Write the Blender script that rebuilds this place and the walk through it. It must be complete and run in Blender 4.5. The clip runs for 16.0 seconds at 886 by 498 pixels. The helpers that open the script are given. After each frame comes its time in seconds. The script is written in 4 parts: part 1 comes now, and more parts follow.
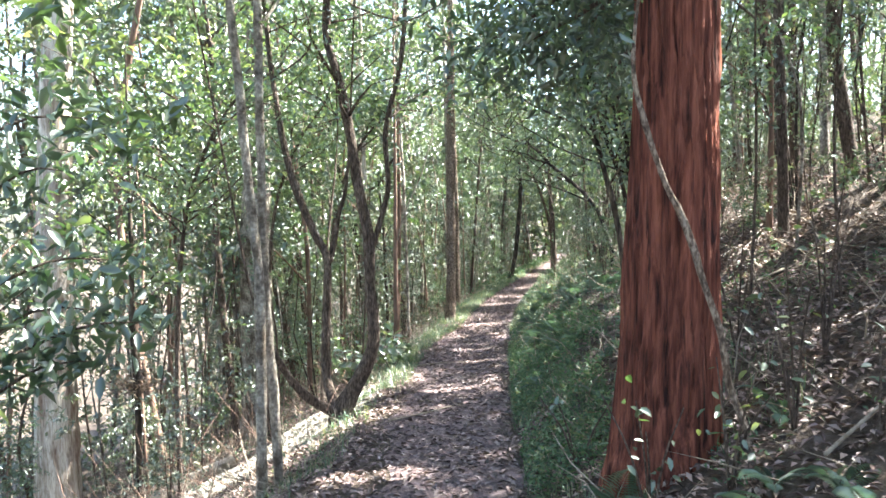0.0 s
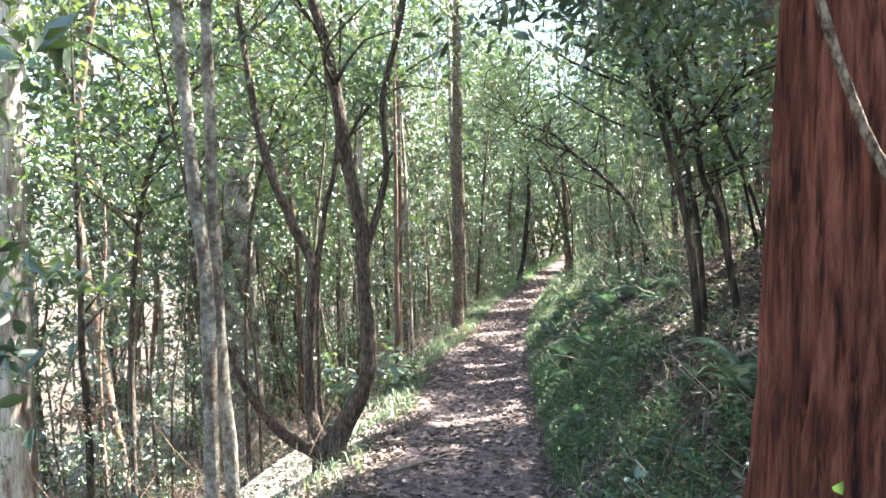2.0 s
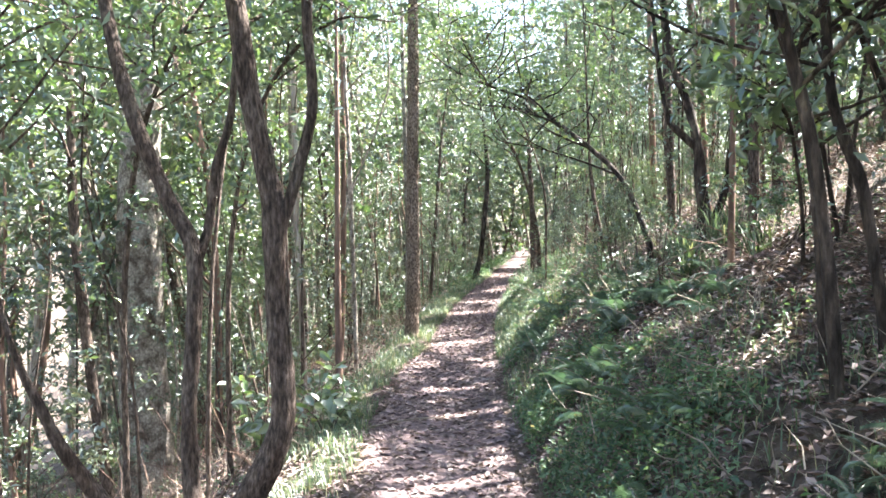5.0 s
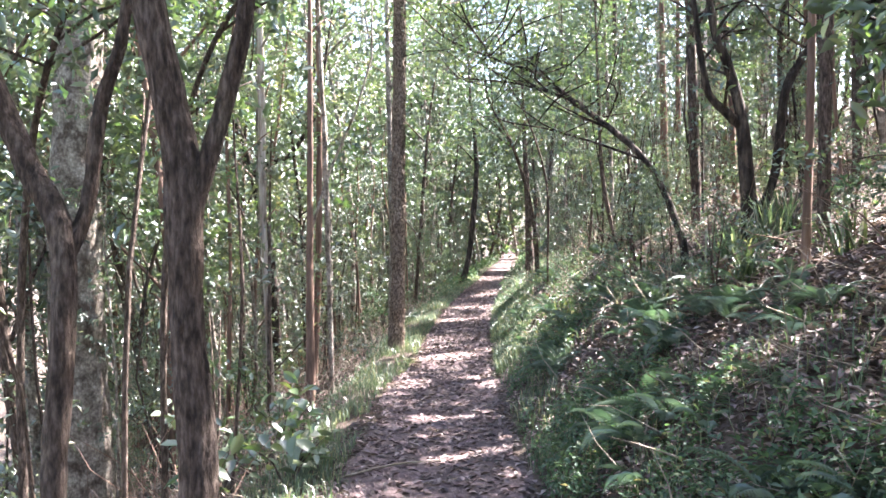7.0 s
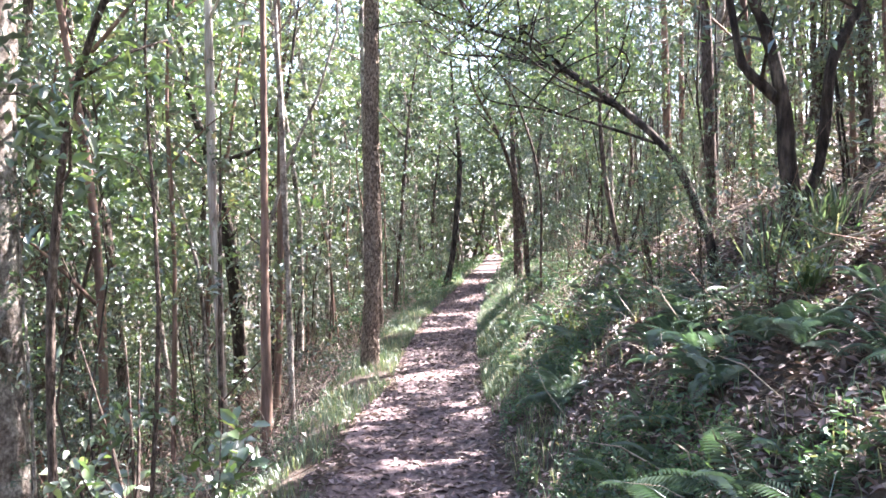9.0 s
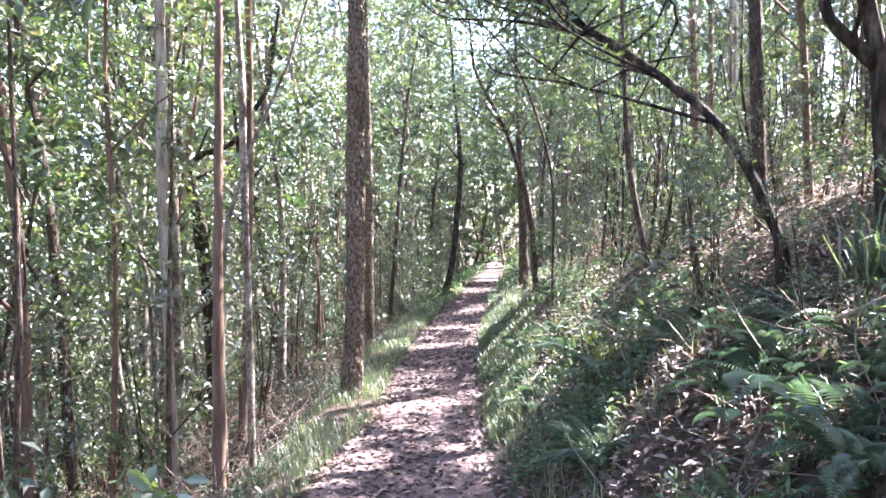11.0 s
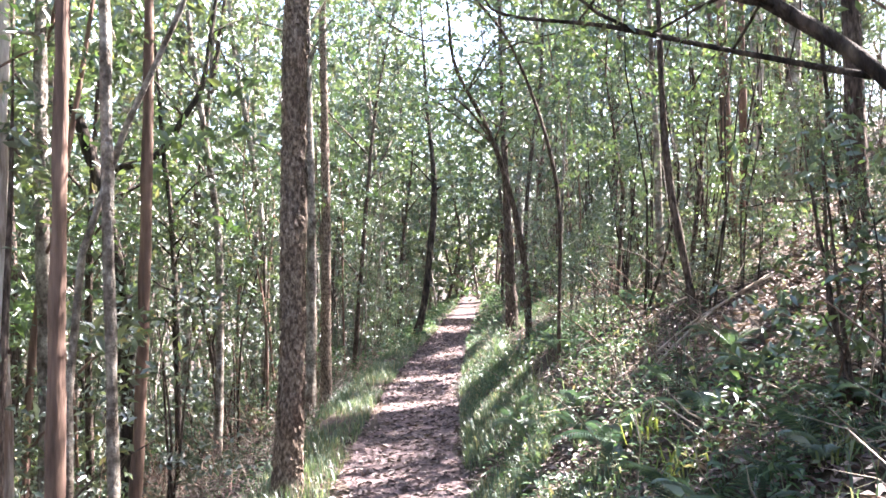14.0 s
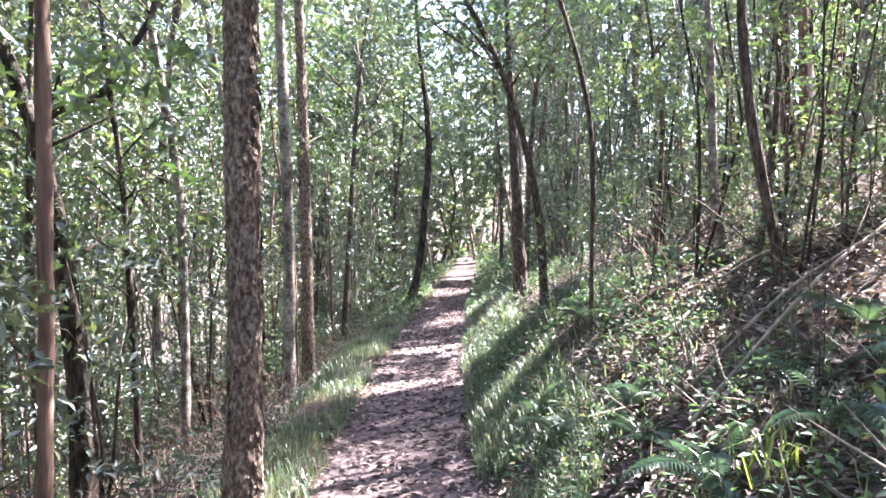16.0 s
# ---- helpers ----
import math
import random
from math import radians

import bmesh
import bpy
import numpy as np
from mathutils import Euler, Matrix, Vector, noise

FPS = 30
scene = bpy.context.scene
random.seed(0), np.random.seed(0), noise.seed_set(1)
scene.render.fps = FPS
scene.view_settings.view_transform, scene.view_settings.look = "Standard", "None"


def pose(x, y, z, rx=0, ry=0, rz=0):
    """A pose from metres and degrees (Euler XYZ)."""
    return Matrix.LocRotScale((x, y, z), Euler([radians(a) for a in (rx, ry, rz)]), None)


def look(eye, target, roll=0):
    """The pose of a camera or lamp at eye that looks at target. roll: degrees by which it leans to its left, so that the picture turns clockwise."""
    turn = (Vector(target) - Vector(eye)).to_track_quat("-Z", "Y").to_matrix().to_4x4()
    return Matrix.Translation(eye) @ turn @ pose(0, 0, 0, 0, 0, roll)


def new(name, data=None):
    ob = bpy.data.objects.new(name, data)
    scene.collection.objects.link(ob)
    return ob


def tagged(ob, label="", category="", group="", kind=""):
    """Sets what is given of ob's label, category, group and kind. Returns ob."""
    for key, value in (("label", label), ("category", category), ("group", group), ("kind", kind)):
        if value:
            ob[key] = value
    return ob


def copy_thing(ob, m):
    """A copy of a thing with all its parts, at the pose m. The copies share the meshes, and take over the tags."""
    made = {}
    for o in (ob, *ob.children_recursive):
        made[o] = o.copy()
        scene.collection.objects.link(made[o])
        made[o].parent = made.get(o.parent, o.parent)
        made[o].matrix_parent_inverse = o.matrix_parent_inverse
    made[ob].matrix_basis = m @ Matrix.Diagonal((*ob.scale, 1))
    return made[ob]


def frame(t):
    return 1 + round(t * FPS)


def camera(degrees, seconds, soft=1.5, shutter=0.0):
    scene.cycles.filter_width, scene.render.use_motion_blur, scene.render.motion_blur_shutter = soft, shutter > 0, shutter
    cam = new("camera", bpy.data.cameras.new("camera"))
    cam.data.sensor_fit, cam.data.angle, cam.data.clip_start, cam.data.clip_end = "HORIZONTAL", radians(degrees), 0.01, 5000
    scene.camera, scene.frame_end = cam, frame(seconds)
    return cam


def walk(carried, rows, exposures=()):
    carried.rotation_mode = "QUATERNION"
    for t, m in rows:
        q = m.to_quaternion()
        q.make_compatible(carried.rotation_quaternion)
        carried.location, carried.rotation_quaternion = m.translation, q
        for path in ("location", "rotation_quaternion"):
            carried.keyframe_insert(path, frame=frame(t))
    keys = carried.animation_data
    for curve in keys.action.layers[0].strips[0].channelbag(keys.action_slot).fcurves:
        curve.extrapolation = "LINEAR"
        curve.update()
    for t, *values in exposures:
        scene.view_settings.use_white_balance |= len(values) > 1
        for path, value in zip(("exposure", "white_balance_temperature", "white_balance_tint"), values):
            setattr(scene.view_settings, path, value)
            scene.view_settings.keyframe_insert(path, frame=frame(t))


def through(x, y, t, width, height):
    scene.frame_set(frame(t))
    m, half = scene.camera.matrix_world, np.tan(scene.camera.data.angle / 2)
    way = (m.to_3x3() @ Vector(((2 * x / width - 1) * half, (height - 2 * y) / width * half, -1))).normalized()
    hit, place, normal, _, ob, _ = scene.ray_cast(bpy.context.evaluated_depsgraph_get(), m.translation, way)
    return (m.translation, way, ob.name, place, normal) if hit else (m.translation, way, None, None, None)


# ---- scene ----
cam = camera(60.1, 16.0, soft=1.6)
METRES, EYE, TILT, LEAN, TURN = 12.0, 1.66, 0.0, 0.0, 0.0
ROWS = [
    (0.0, 0.0, 0.0, 0.0, -0.05, -2.59, 1.18),
    (0.5, -0.0, 0.0388, -0.0031, 0.1, -2.98, 0.99),
    (1.0, -0.004, 0.0714, -0.0038, -0.17, -3.29, 0.96),
    (1.5, -0.0073, 0.105, -0.0056, -0.44, -2.79, 1.27),
    (2.0, -0.0082, 0.1393, -0.0075, 0.03, -2.47, 1.5),
    (2.5, -0.0129, 0.1708, -0.0112, -0.28, -2.48, 1.68),
    (3.0, -0.0133, 0.2033, -0.0126, -0.93, -3.03, 1.49),
    (3.5, -0.0117, 0.2332, -0.012, -1.68, -3.41, 1.44),
    (4.0, -0.0136, 0.2667, -0.0141, -2.9, -3.27, 1.5),
    (6.5, -0.0133, 0.4362, -0.0315, -4.6, -2.36, 0.48),
    (7.0, -0.0134, 0.4647, -0.0324, -5.13, -2.57, 0.53),
    (7.5, -0.0089, 0.4927, -0.033, -5.43, -2.52, 0.55),
    (8.0, -0.0059, 0.5216, -0.0344, -5.8, -2.61, 0.48),
    (8.5, -0.0036, 0.5476, -0.0344, -6.35, -2.58, 0.89),
    (11.0, 0.0169, 0.6896, -0.0411, -6.31, -2.0, 0.36),
    (11.5, 0.0195, 0.7191, -0.0415, -5.57, -1.63, 0.52),
    (12.0, 0.0234, 0.7504, -0.0403, -5.67, -1.31, 0.4),
    (12.5, 0.0239, 0.7788, -0.0404, -6.63, -0.86, 0.41),
    (13.0, 0.0273, 0.8097, -0.0419, -7.41, -0.07, 0.22),
    (13.5, 0.0313, 0.8408, -0.0433, -7.86, 0.37, 0.21),
    (14.0, 0.036, 0.871, -0.0444, -8.47, 0.46, 0.39),
    (14.5, 0.0418, 0.905, -0.0465, -8.5, -0.21, 0.48),
    (15.0, 0.0438, 0.9365, -0.0489, -8.47, -0.95, 0.72),
    (15.5, 0.0455, 0.9645, -0.0502, -8.73, -1.79, 0.99),
    (16.0, 0.0493, 0.9929, -0.0514, -8.96, -2.46, 1.0),
]
walk(cam, [(t, pose(0, 0, EYE, TILT, LEAN, TURN) @ pose(METRES * x, METRES * y, METRES * z, 90 + pitch, roll, yaw)) for t, x, y, z, yaw, pitch, roll in ROWS],
     exposures=[(0.0, 3.54, 6450, 6), (2.5, 3.57, 6450, 4), (4.0, 3.77, 6400, 7), (7.0, 3.66, 6350, 18), (11.0, 3.74, 6100, 22), (14.0, 3.64, 6350, 20), (16.0, 3.64, 6100, 20)])

# ---- light ----
SUN_EL, SUN_AZ = radians(50), radians(66)           # azimuth from +y towards +x: the sun stands to the right, ahead
sun_way = Vector((math.sin(SUN_AZ) * math.cos(SUN_EL), math.cos(SUN_AZ) * math.cos(SUN_EL), math.sin(SUN_EL)))
world = bpy.data.worlds.new("sky")
scene.world = world
world.use_nodes = True
wn = world.node_tree
sky = wn.nodes.new("ShaderNodeTexSky")
sky.sky_type = "NISHITA"
sky.sun_disc = False
sky.sun_elevation, sky.sun_rotation = SUN_EL, SUN_AZ
sky.air_density, sky.dust_density, sky.ozone_density = 1.0, 2.0, 1.0
wn.links.new(sky.outputs[0], wn.nodes["Background"].inputs[0])
wn.nodes["Background"].inputs[1].default_value = 0.08
sun = new("sun", bpy.data.lights.new("sun", "SUN"))
sun.data.energy, sun.data.angle, sun.data.color = 5.0, radians(0.6), (1.0, 0.96, 0.90)
sun.matrix_world = look(sun_way * 50, (0, 0, 0))


# ---- materials ----
def nodes_of(name):
    m = bpy.data.materials.new(name)
    m.use_nodes = True
    m.node_tree.nodes.clear()
    return m, m.node_tree.nodes, m.node_tree.links


def ramp(n, l, source, stops):
    r = n.new("ShaderNodeValToRGB")
    while len(r.color_ramp.elements) < len(stops):
        r.color_ramp.elements.new(0.5)
    for e, (p, c) in zip(r.color_ramp.elements, stops):
        e.position, e.color = p, (*c, 1)
    l.new(source, r.inputs[0])
    return r.outputs[0]


def noise_tex(n, l, scale, detail=4, stretch=None, rough=0.6):
    co = n.new("ShaderNodeTexCoord")
    t = n.new("ShaderNodeTexNoise")
    t.inputs["Scale"].default_value, t.inputs["Detail"].default_value, t.inputs["Roughness"].default_value = scale, detail, rough
    src = co.outputs["Object"]
    if stretch:
        mp = n.new("ShaderNodeMapping")
        mp.inputs["Scale"].default_value = stretch
        l.new(src, mp.inputs[0])
        src = mp.outputs[0]
    l.new(src, t.inputs["Vector"])
    return t.outputs["Fac"]


def mixed(n, l, a, b, fac, mode="MIX"):
    m = n.new("ShaderNodeMix")
    m.data_type, m.blend_type = "RGBA", mode
    for i, v in ((6, a), (7, b), (0, fac)):
        if isinstance(v, (int, float)):
            m.inputs[i].default_value = v
        elif isinstance(v, tuple):
            m.inputs[i].default_value = (*v, 1)
        else:
            l.new(v, m.inputs[i])
    return m.outputs[2]


def leaf_material(name, stops, through=0.42, gloss=0.16, rough=0.40):
    """Thin leaves: diffuse and translucent, with a waxy gloss; each leaf has its own tone."""
    m, n, l = nodes_of(name)
    out = n.new("ShaderNodeOutputMaterial")
    geo, info = n.new("ShaderNodeNewGeometry"), n.new("ShaderNodeObjectInfo")
    col = ramp(n, l, geo.outputs["Random Per Island"], stops)
    tint = ramp(n, l, info.outputs["Random"], [(0, (0.70, 0.78, 0.86)), (0.5, (1, 1, 1)), (1, (1.15, 1.15, 0.85))])
    col = mixed(n, l, col, tint, 1.0, "MULTIPLY")
    d, t, g = n.new("ShaderNodeBsdfDiffuse"), n.new("ShaderNodeBsdfTranslucent"), n.new("ShaderNodeBsdfGlossy")
    bright = mixed(n, l, col, (1.35, 1.45, 0.85), 1.0, "MULTIPLY")
    l.new(col, d.inputs[0]), l.new(bright, t.inputs[0])
    g.inputs["Roughness"].default_value = rough
    g.inputs[0].default_value = (0.8, 0.85, 0.85, 1)
    a, b = n.new("ShaderNodeMixShader"), n.new("ShaderNodeMixShader")
    a.inputs[0].default_value, b.inputs[0].default_value = through, gloss
    l.new(d.outputs[0], a.inputs[1]), l.new(t.outputs[0], a.inputs[2])
    l.new(a.outputs[0], b.inputs[1]), l.new(g.outputs[0], b.inputs[2])
    l.new(b.outputs[0], out.inputs[0])
    return m


def rough_material(name, layers, bump_scale, bump=0.5, stretch=None, roughness=0.85, depth=0.02):
    """Bark, soil and dead wood. layers: the tones of a coarse and of a fine noise, multiplied."""
    m, n, l = nodes_of(name)
    out, p = n.new("ShaderNodeOutputMaterial"), n.new("ShaderNodeBsdfPrincipled")
    col = None
    for scale, stops in layers:
        c = ramp(n, l, noise_tex(n, l, scale, 5, stretch), stops)
        col = c if col is None else mixed(n, l, col, c, 1.0, "MULTIPLY")
    l.new(col, p.inputs["Base Color"])
    p.inputs["Roughness"].default_value = roughness
    p.inputs["Specular IOR Level"].default_value = 0.25
    b = n.new("ShaderNodeBump")
    b.inputs["Strength"].default_value, b.inputs["Distance"].default_value = bump, depth
    l.new(noise_tex(n, l, bump_scale, 6, stretch), b.inputs["Height"])
    l.new(b.outputs[0], p.inputs["Normal"])
    l.new(p.outputs[0], out.inputs[0])
    return m


LONG = (1, 1, 0.14)
# red bark; the streaks' dark tones also stand in for shade in the furrows
BARK_RED = rough_material("stringy_red_bark", [(30, [(0.34, (0.028, 0.012, 0.010)), (0.48, (0.170, 0.056, 0.038)), (0.66, (0.35, 0.132, 0.088))]),
                                              (6.0, [(0.3, (0.5, 0.46, 0.46)), (0.7, (1.1, 1.1, 1.1))])], 75, 0.9, (1, 1, 0.06), 0.9, 0.03)
BARK_DARK = rough_material("dark_bark", [(52, [(0.34, (0.036, 0.027, 0.022)), (0.5, (0.105, 0.078, 0.064)), (0.66, (0.21, 0.165, 0.138))]),
                                        (9, [(0.32, (0.7, 0.66, 0.62)), (0.56, (1, 1, 1)), (0.70, (1.5, 1.55, 1.45))])], 70, 1.0, (1, 1, 0.3), 0.9, 0.03)
BARK_GREY = rough_material("grey_bark", [(34, [(0.3, (0.12, 0.105, 0.090)), (0.5, (0.26, 0.23, 0.20)), (0.7, (0.46, 0.42, 0.37))]),
                                        (7, [(0.38, (0.40, 0.35, 0.31)), (0.5, (0.9, 0.88, 0.85)), (0.62, (1.4, 1.42, 1.38))])], 60, 0.9, (1, 1, 0.8), 0.88, 0.025)
BARK_PINE = rough_material("flaky_brown_bark", [(48, [(0.38, (0.085, 0.062, 0.050)), (0.5, (0.21, 0.16, 0.125)), (0.62, (0.40, 0.33, 0.27))]),
                                               (5, [(0.3, (0.65, 0.6, 0.55)), (0.7, (1.1, 1.1, 1.1))])], 45, 1.0, (1, 1, 0.5), 0.9, 0.03)
BARK_PALE = rough_material("pale_gum_bark", [(7, [(0.36, (0.22, 0.155, 0.12)), (0.48, (0.42, 0.36, 0.31)), (0.62, (0.62, 0.58, 0.52))]),
                                            (34, [(0.35, (0.55, 0.50, 0.46)), (0.55, (1, 1, 1))])], 30, 0.6, LONG)
BARK_PINK = rough_material("reddish_thin_bark", [(16, [(0.3, (0.10, 0.062, 0.047)), (0.7, (0.30, 0.195, 0.15))]),
                                                (4, [(0.3, (0.7, 0.7, 0.7)), (0.7, (1.1, 1.1, 1.1))])], 36, 0.6, LONG)
DEADWOOD = rough_material("weathered_dead_wood", [(12, [(0.3, (0.16, 0.12, 0.09)), (0.7, (0.44, 0.38, 0.31))]),
                                                 (4, [(0.3, (0.7, 0.7, 0.7)), (0.7, (1.1, 1.1, 1.1))])], 40, 0.6)
SOIL = rough_material("forest_soil", [(9, [(0.3, (0.035, 0.026, 0.021)), (0.5, (0.085, 0.062, 0.050)), (0.7, (0.16, 0.122, 0.10))]),
                                     (0.8, [(0.3, (0.65, 0.68, 0.62)), (0.7, (1.1, 1.1, 1.1))])], 30, 1.0, None, 0.95, 0.04)
TRAIL = rough_material("trodden_soil", [(16, [(0.3, (0.08, 0.058, 0.056)), (0.5, (0.16, 0.118, 0.115)), (0.72, (0.28, 0.215, 0.21))]),
                                       (1.4, [(0.3, (0.75, 0.74, 0.76)), (0.7, (1.12, 1.1, 1.1))])], 45, 0.9, None, 0.95, 0.03)
# a darker dark_bark: the stems' shaded, silhouetted look is in its colour
BARK_SHADED = rough_material("shaded_dark_bark", [(18, [(0.32, (0.022, 0.017, 0.014)), (0.5, (0.062, 0.048, 0.039)), (0.68, (0.13, 0.10, 0.08))]),
                                             (4.5, [(0.35, (0.5, 0.48, 0.46)), (0.56, (1, 1, 1)), (0.66, (1.8, 1.9, 1.75))])], 55, 1.0, (1, 1, 0.28), 0.9, 0.03)
LEAF = leaf_material("laurel_leaves", [(0, (0.030, 0.056, 0.025)), (0.4, (0.055, 0.094, 0.040)), (0.8, (0.094, 0.142, 0.056)), (1, (0.18, 0.20, 0.08))])
LEAF_GUM = leaf_material("gum_leaves", [(0, (0.045, 0.062, 0.042)), (0.5, (0.085, 0.108, 0.068)), (0.9, (0.14, 0.165, 0.09)), (1, (0.24, 0.19, 0.12))], 0.4)
LEAF_LIME = leaf_material("young_leaves", [(0, (0.05, 0.088, 0.034)), (0.6, (0.10, 0.15, 0.055)), (1, (0.20, 0.22, 0.09))], 0.5)
HERB = leaf_material("herb_leaves", [(0, (0.036, 0.074, 0.040)), (0.5, (0.074, 0.130, 0.066)), (0.88, (0.135, 0.195, 0.095)), (1, (0.22, 0.17, 0.11))], 0.4, 0.05, 0.55)
FERN = leaf_material("fern_fronds", [(0, (0.040, 0.078, 0.052)), (1, (0.085, 0.135, 0.085))], 0.35, 0.14, 0.45)
# dry leaves whose pale colour carries the glare of a sun patch
SUN_PALE = leaf_material("sun_patch_dry_leaves", [(0, (0.16, 0.125, 0.10)), (0.4, (0.30, 0.25, 0.20)), (1, (0.52, 0.46, 0.38))], 0.10, 0.04, 0.55)
GRASS = leaf_material("grass_blades", [(0, (0.052, 0.084, 0.054)), (0.6, (0.098, 0.135, 0.086)), (0.85, (0.17, 0.195, 0.13)), (1, (0.32, 0.28, 0.20))], 0.4, 0.06)
STRAW = leaf_material("yellow_grass", [(0, (0.08, 0.12, 0.04)), (0.5, (0.13, 0.16, 0.055)), (1, (0.22, 0.22, 0.10))], 0.35, 0.06)
DEAD = leaf_material("dead_leaves", [(0, (0.050, 0.034, 0.030)), (0.4, (0.128, 0.082, 0.078)), (0.75, (0.215, 0.148, 0.140)), (1, (0.38, 0.29, 0.27))], 0.06, 0.05, 0.55)


# ---- plan ----
PLAN_Y = [-30, 0, 4.5, 8.7, 14.0, 20.0, 28.0, 32.0, 46.0, 60.0, 400.0]
PLAN_X = [-0.5, -0.18, -0.15, 0.10, 0.56, 1.43, 3.08, 4.0, 7.0, 9.6, 90.0]
PLAN_Z = [0.5, 0.0, -0.21, -0.42, -0.61, -0.70, -0.86, -0.95, -1.2, -1.3, -4.0]


def smooth_plan(values):
    """The plan's line through its stations, rounded where it bends."""
    ys = np.arange(-30, 401, 0.5)
    v = np.interp(ys, PLAN_Y, values)
    pad = np.pad(v, 6, mode="edge")
    return ys, np.convolve(pad, np.ones(13) / 13, "valid")


LINE_Y, LINE_X = smooth_plan(PLAN_X)
_, LINE_Z = smooth_plan(PLAN_Z)
HALF = 0.60                                          # half the trail's width


def centre(y):
    return np.interp(y, LINE_Y, LINE_X)


def trail_z(y):
    return np.interp(y, LINE_Y, LINE_Z)


def wobble(x, y):
    return (np.sin(x * 1.7 + y * 0.9) + np.sin(y * 2.3 - x * 1.1 + 1.3) + 0.6 * np.sin(x * 4.1 + 2.0 + y * 3.3) + 0.5 * np.sin(y * 6.1 - x * 5.2)) / 3.1


def ground_z(x, y):
    """The hillside: it rises to the right of the trail as a cut bank and falls away to the left."""
    x, y = np.asarray(x, float), np.asarray(y, float)
    d = x - centre(y)
    right, left = np.maximum(d - HALF, 0), np.maximum(-d - HALF, 0)
    steep = np.interp(y, [3.5, 8.0, 22.0, 27.0], [0.48, 0.95, 0.85, 0.5])
    up = steep * np.minimum(right, 0.9) + 0.47 * np.clip(right - 0.9, 0, 14) + 0.1 * np.clip(right - 14.9, 0, 60)
    down = 0.10 * np.minimum(left, 0.3) + 0.55 * np.clip(left - 0.3, 0, 4) + 0.36 * np.clip(left - 4.3, 0, 16) + 0.05 * np.clip(left - 20, 0, 80)
    rough = 0.015 + 0.06 * np.minimum(right + left, 1.5)
    dish = 0.03 * np.minimum(np.abs(d) / HALF, 1) ** 2
    return trail_z(y) + up - down + dish + rough * wobble(x, y)


def gz(x, y):
    return float(ground_z(x, y))


rng = np.random.default_rng(7)
# openings in the canopy, through which the sun reaches the ground: from, to, half width
SHAFTS = [(0.75, 19.4, 2.3, 19.8, 0.27), (1.2, 21.8, 2.7, 22.1, 0.25), (2.2, 19.7, 2.9, 22.0, 0.28), (-0.1, 8.9, 0.6, 9.0, 0.20), (-0.75, 5.4, -0.35, 5.6, 0.17), (-0.15, 13.5, 0.1, 13.8, 0.26),
          (0.5, 15.6, 0.9, 15.8, 0.24), (0.1, 15.9, 0.35, 16.6, 0.25), (3.2, 30.5, 3.9, 32.0, 0.5), (4.6, 36.0, 5.4, 37.0, 0.5), (6.2, 44.0, 6.9, 45.0, 0.6), (3.8, 8.3, 4.3, 8.4, 0.45),
          (4.3, 11.8, 4.6, 12.2, 0.5), (3.7, 15.0, 4.3, 15.5, 0.5), (4.6, 17.0, 5.0, 17.2, 0.5), (-2.4, 9.4, -1.7, 9.8, 0.45), (-2.0, 6.9, -1.1, 7.5, 0.35), (5.4, 19.0, 6.0, 19.6, 0.5), (-3.2, 11.4, -2.8, 11.6, 0.45), (1.0, 11.2, 1.3, 11.6, 0.2), (2.0, 16.4, 3.2, 17.2, 0.35), (2.7, 18.0, 3.5, 18.6, 0.35), (1.6, 12.2, 2.2, 12.5, 0.18), (5.0, 14.4, 5.5, 15.0, 0.5), (1.9, 15.3, 2.3, 15.8, 0.22), (3.4, 20.5, 4.0, 21.0, 0.4), (1.2, 13.8, 1.5, 14.6, 0.2),
          (-1.2, 12.0, -0.8, 12.2, 0.25), (0.3, 11.0, 0.6, 11.1, 0.14), (0.3, 12.3, 0.7, 12.3, 0.14)]
SHAFTS += [(5.2, 15.6, 6.2, 16.4, 0.5), (6.0, 17.6, 7.0, 18.4, 0.6), (4.8, 12.6, 5.4, 13.0, 0.4), (1.5, 9.3, 1.8, 9.5, 0.14), (2.2, 10.3, 2.4, 10.5, 0.18), (1.8, 8.1, 1.9, 8.2, 0.12), (2.7, 9.4, 2.8, 9.6, 0.2), (3.5, 10.7, 4.2, 11.2, 0.35), (2.2, 11.6, 2.5, 11.8, 0.16), (1.6, 10.8, 1.7, 11.2, 0.12), (2.4, 6.6, 2.9, 6.9, 0.2), (3.2, 7.6, 3.6, 7.9, 0.25), (-2.6, 9.2, -1.3, 9.4, 0.65), (-2.2, 8.5, -1.5, 8.5, 0.4), (-4.2, 8.2, -3.4, 8.6, 0.3), (7.6, 48.0, 8.0, 50.0, 0.8), (5.3, 38.5, 6.2, 42.0, 0.6), (2.6, 24.5, 3.2, 26.0, 0.35)]
STRIPS = []
for x0, y0, x1, y1, half in SHAFTS:
    k = max(1, int(math.hypot(x1 - x0, y1 - y0) / 0.25))
    STRIPS += [(x0 + (x1 - x0) * i / k, y0 + (y1 - y0) * i / k, half, 0.5) for i in range(k + 1)]
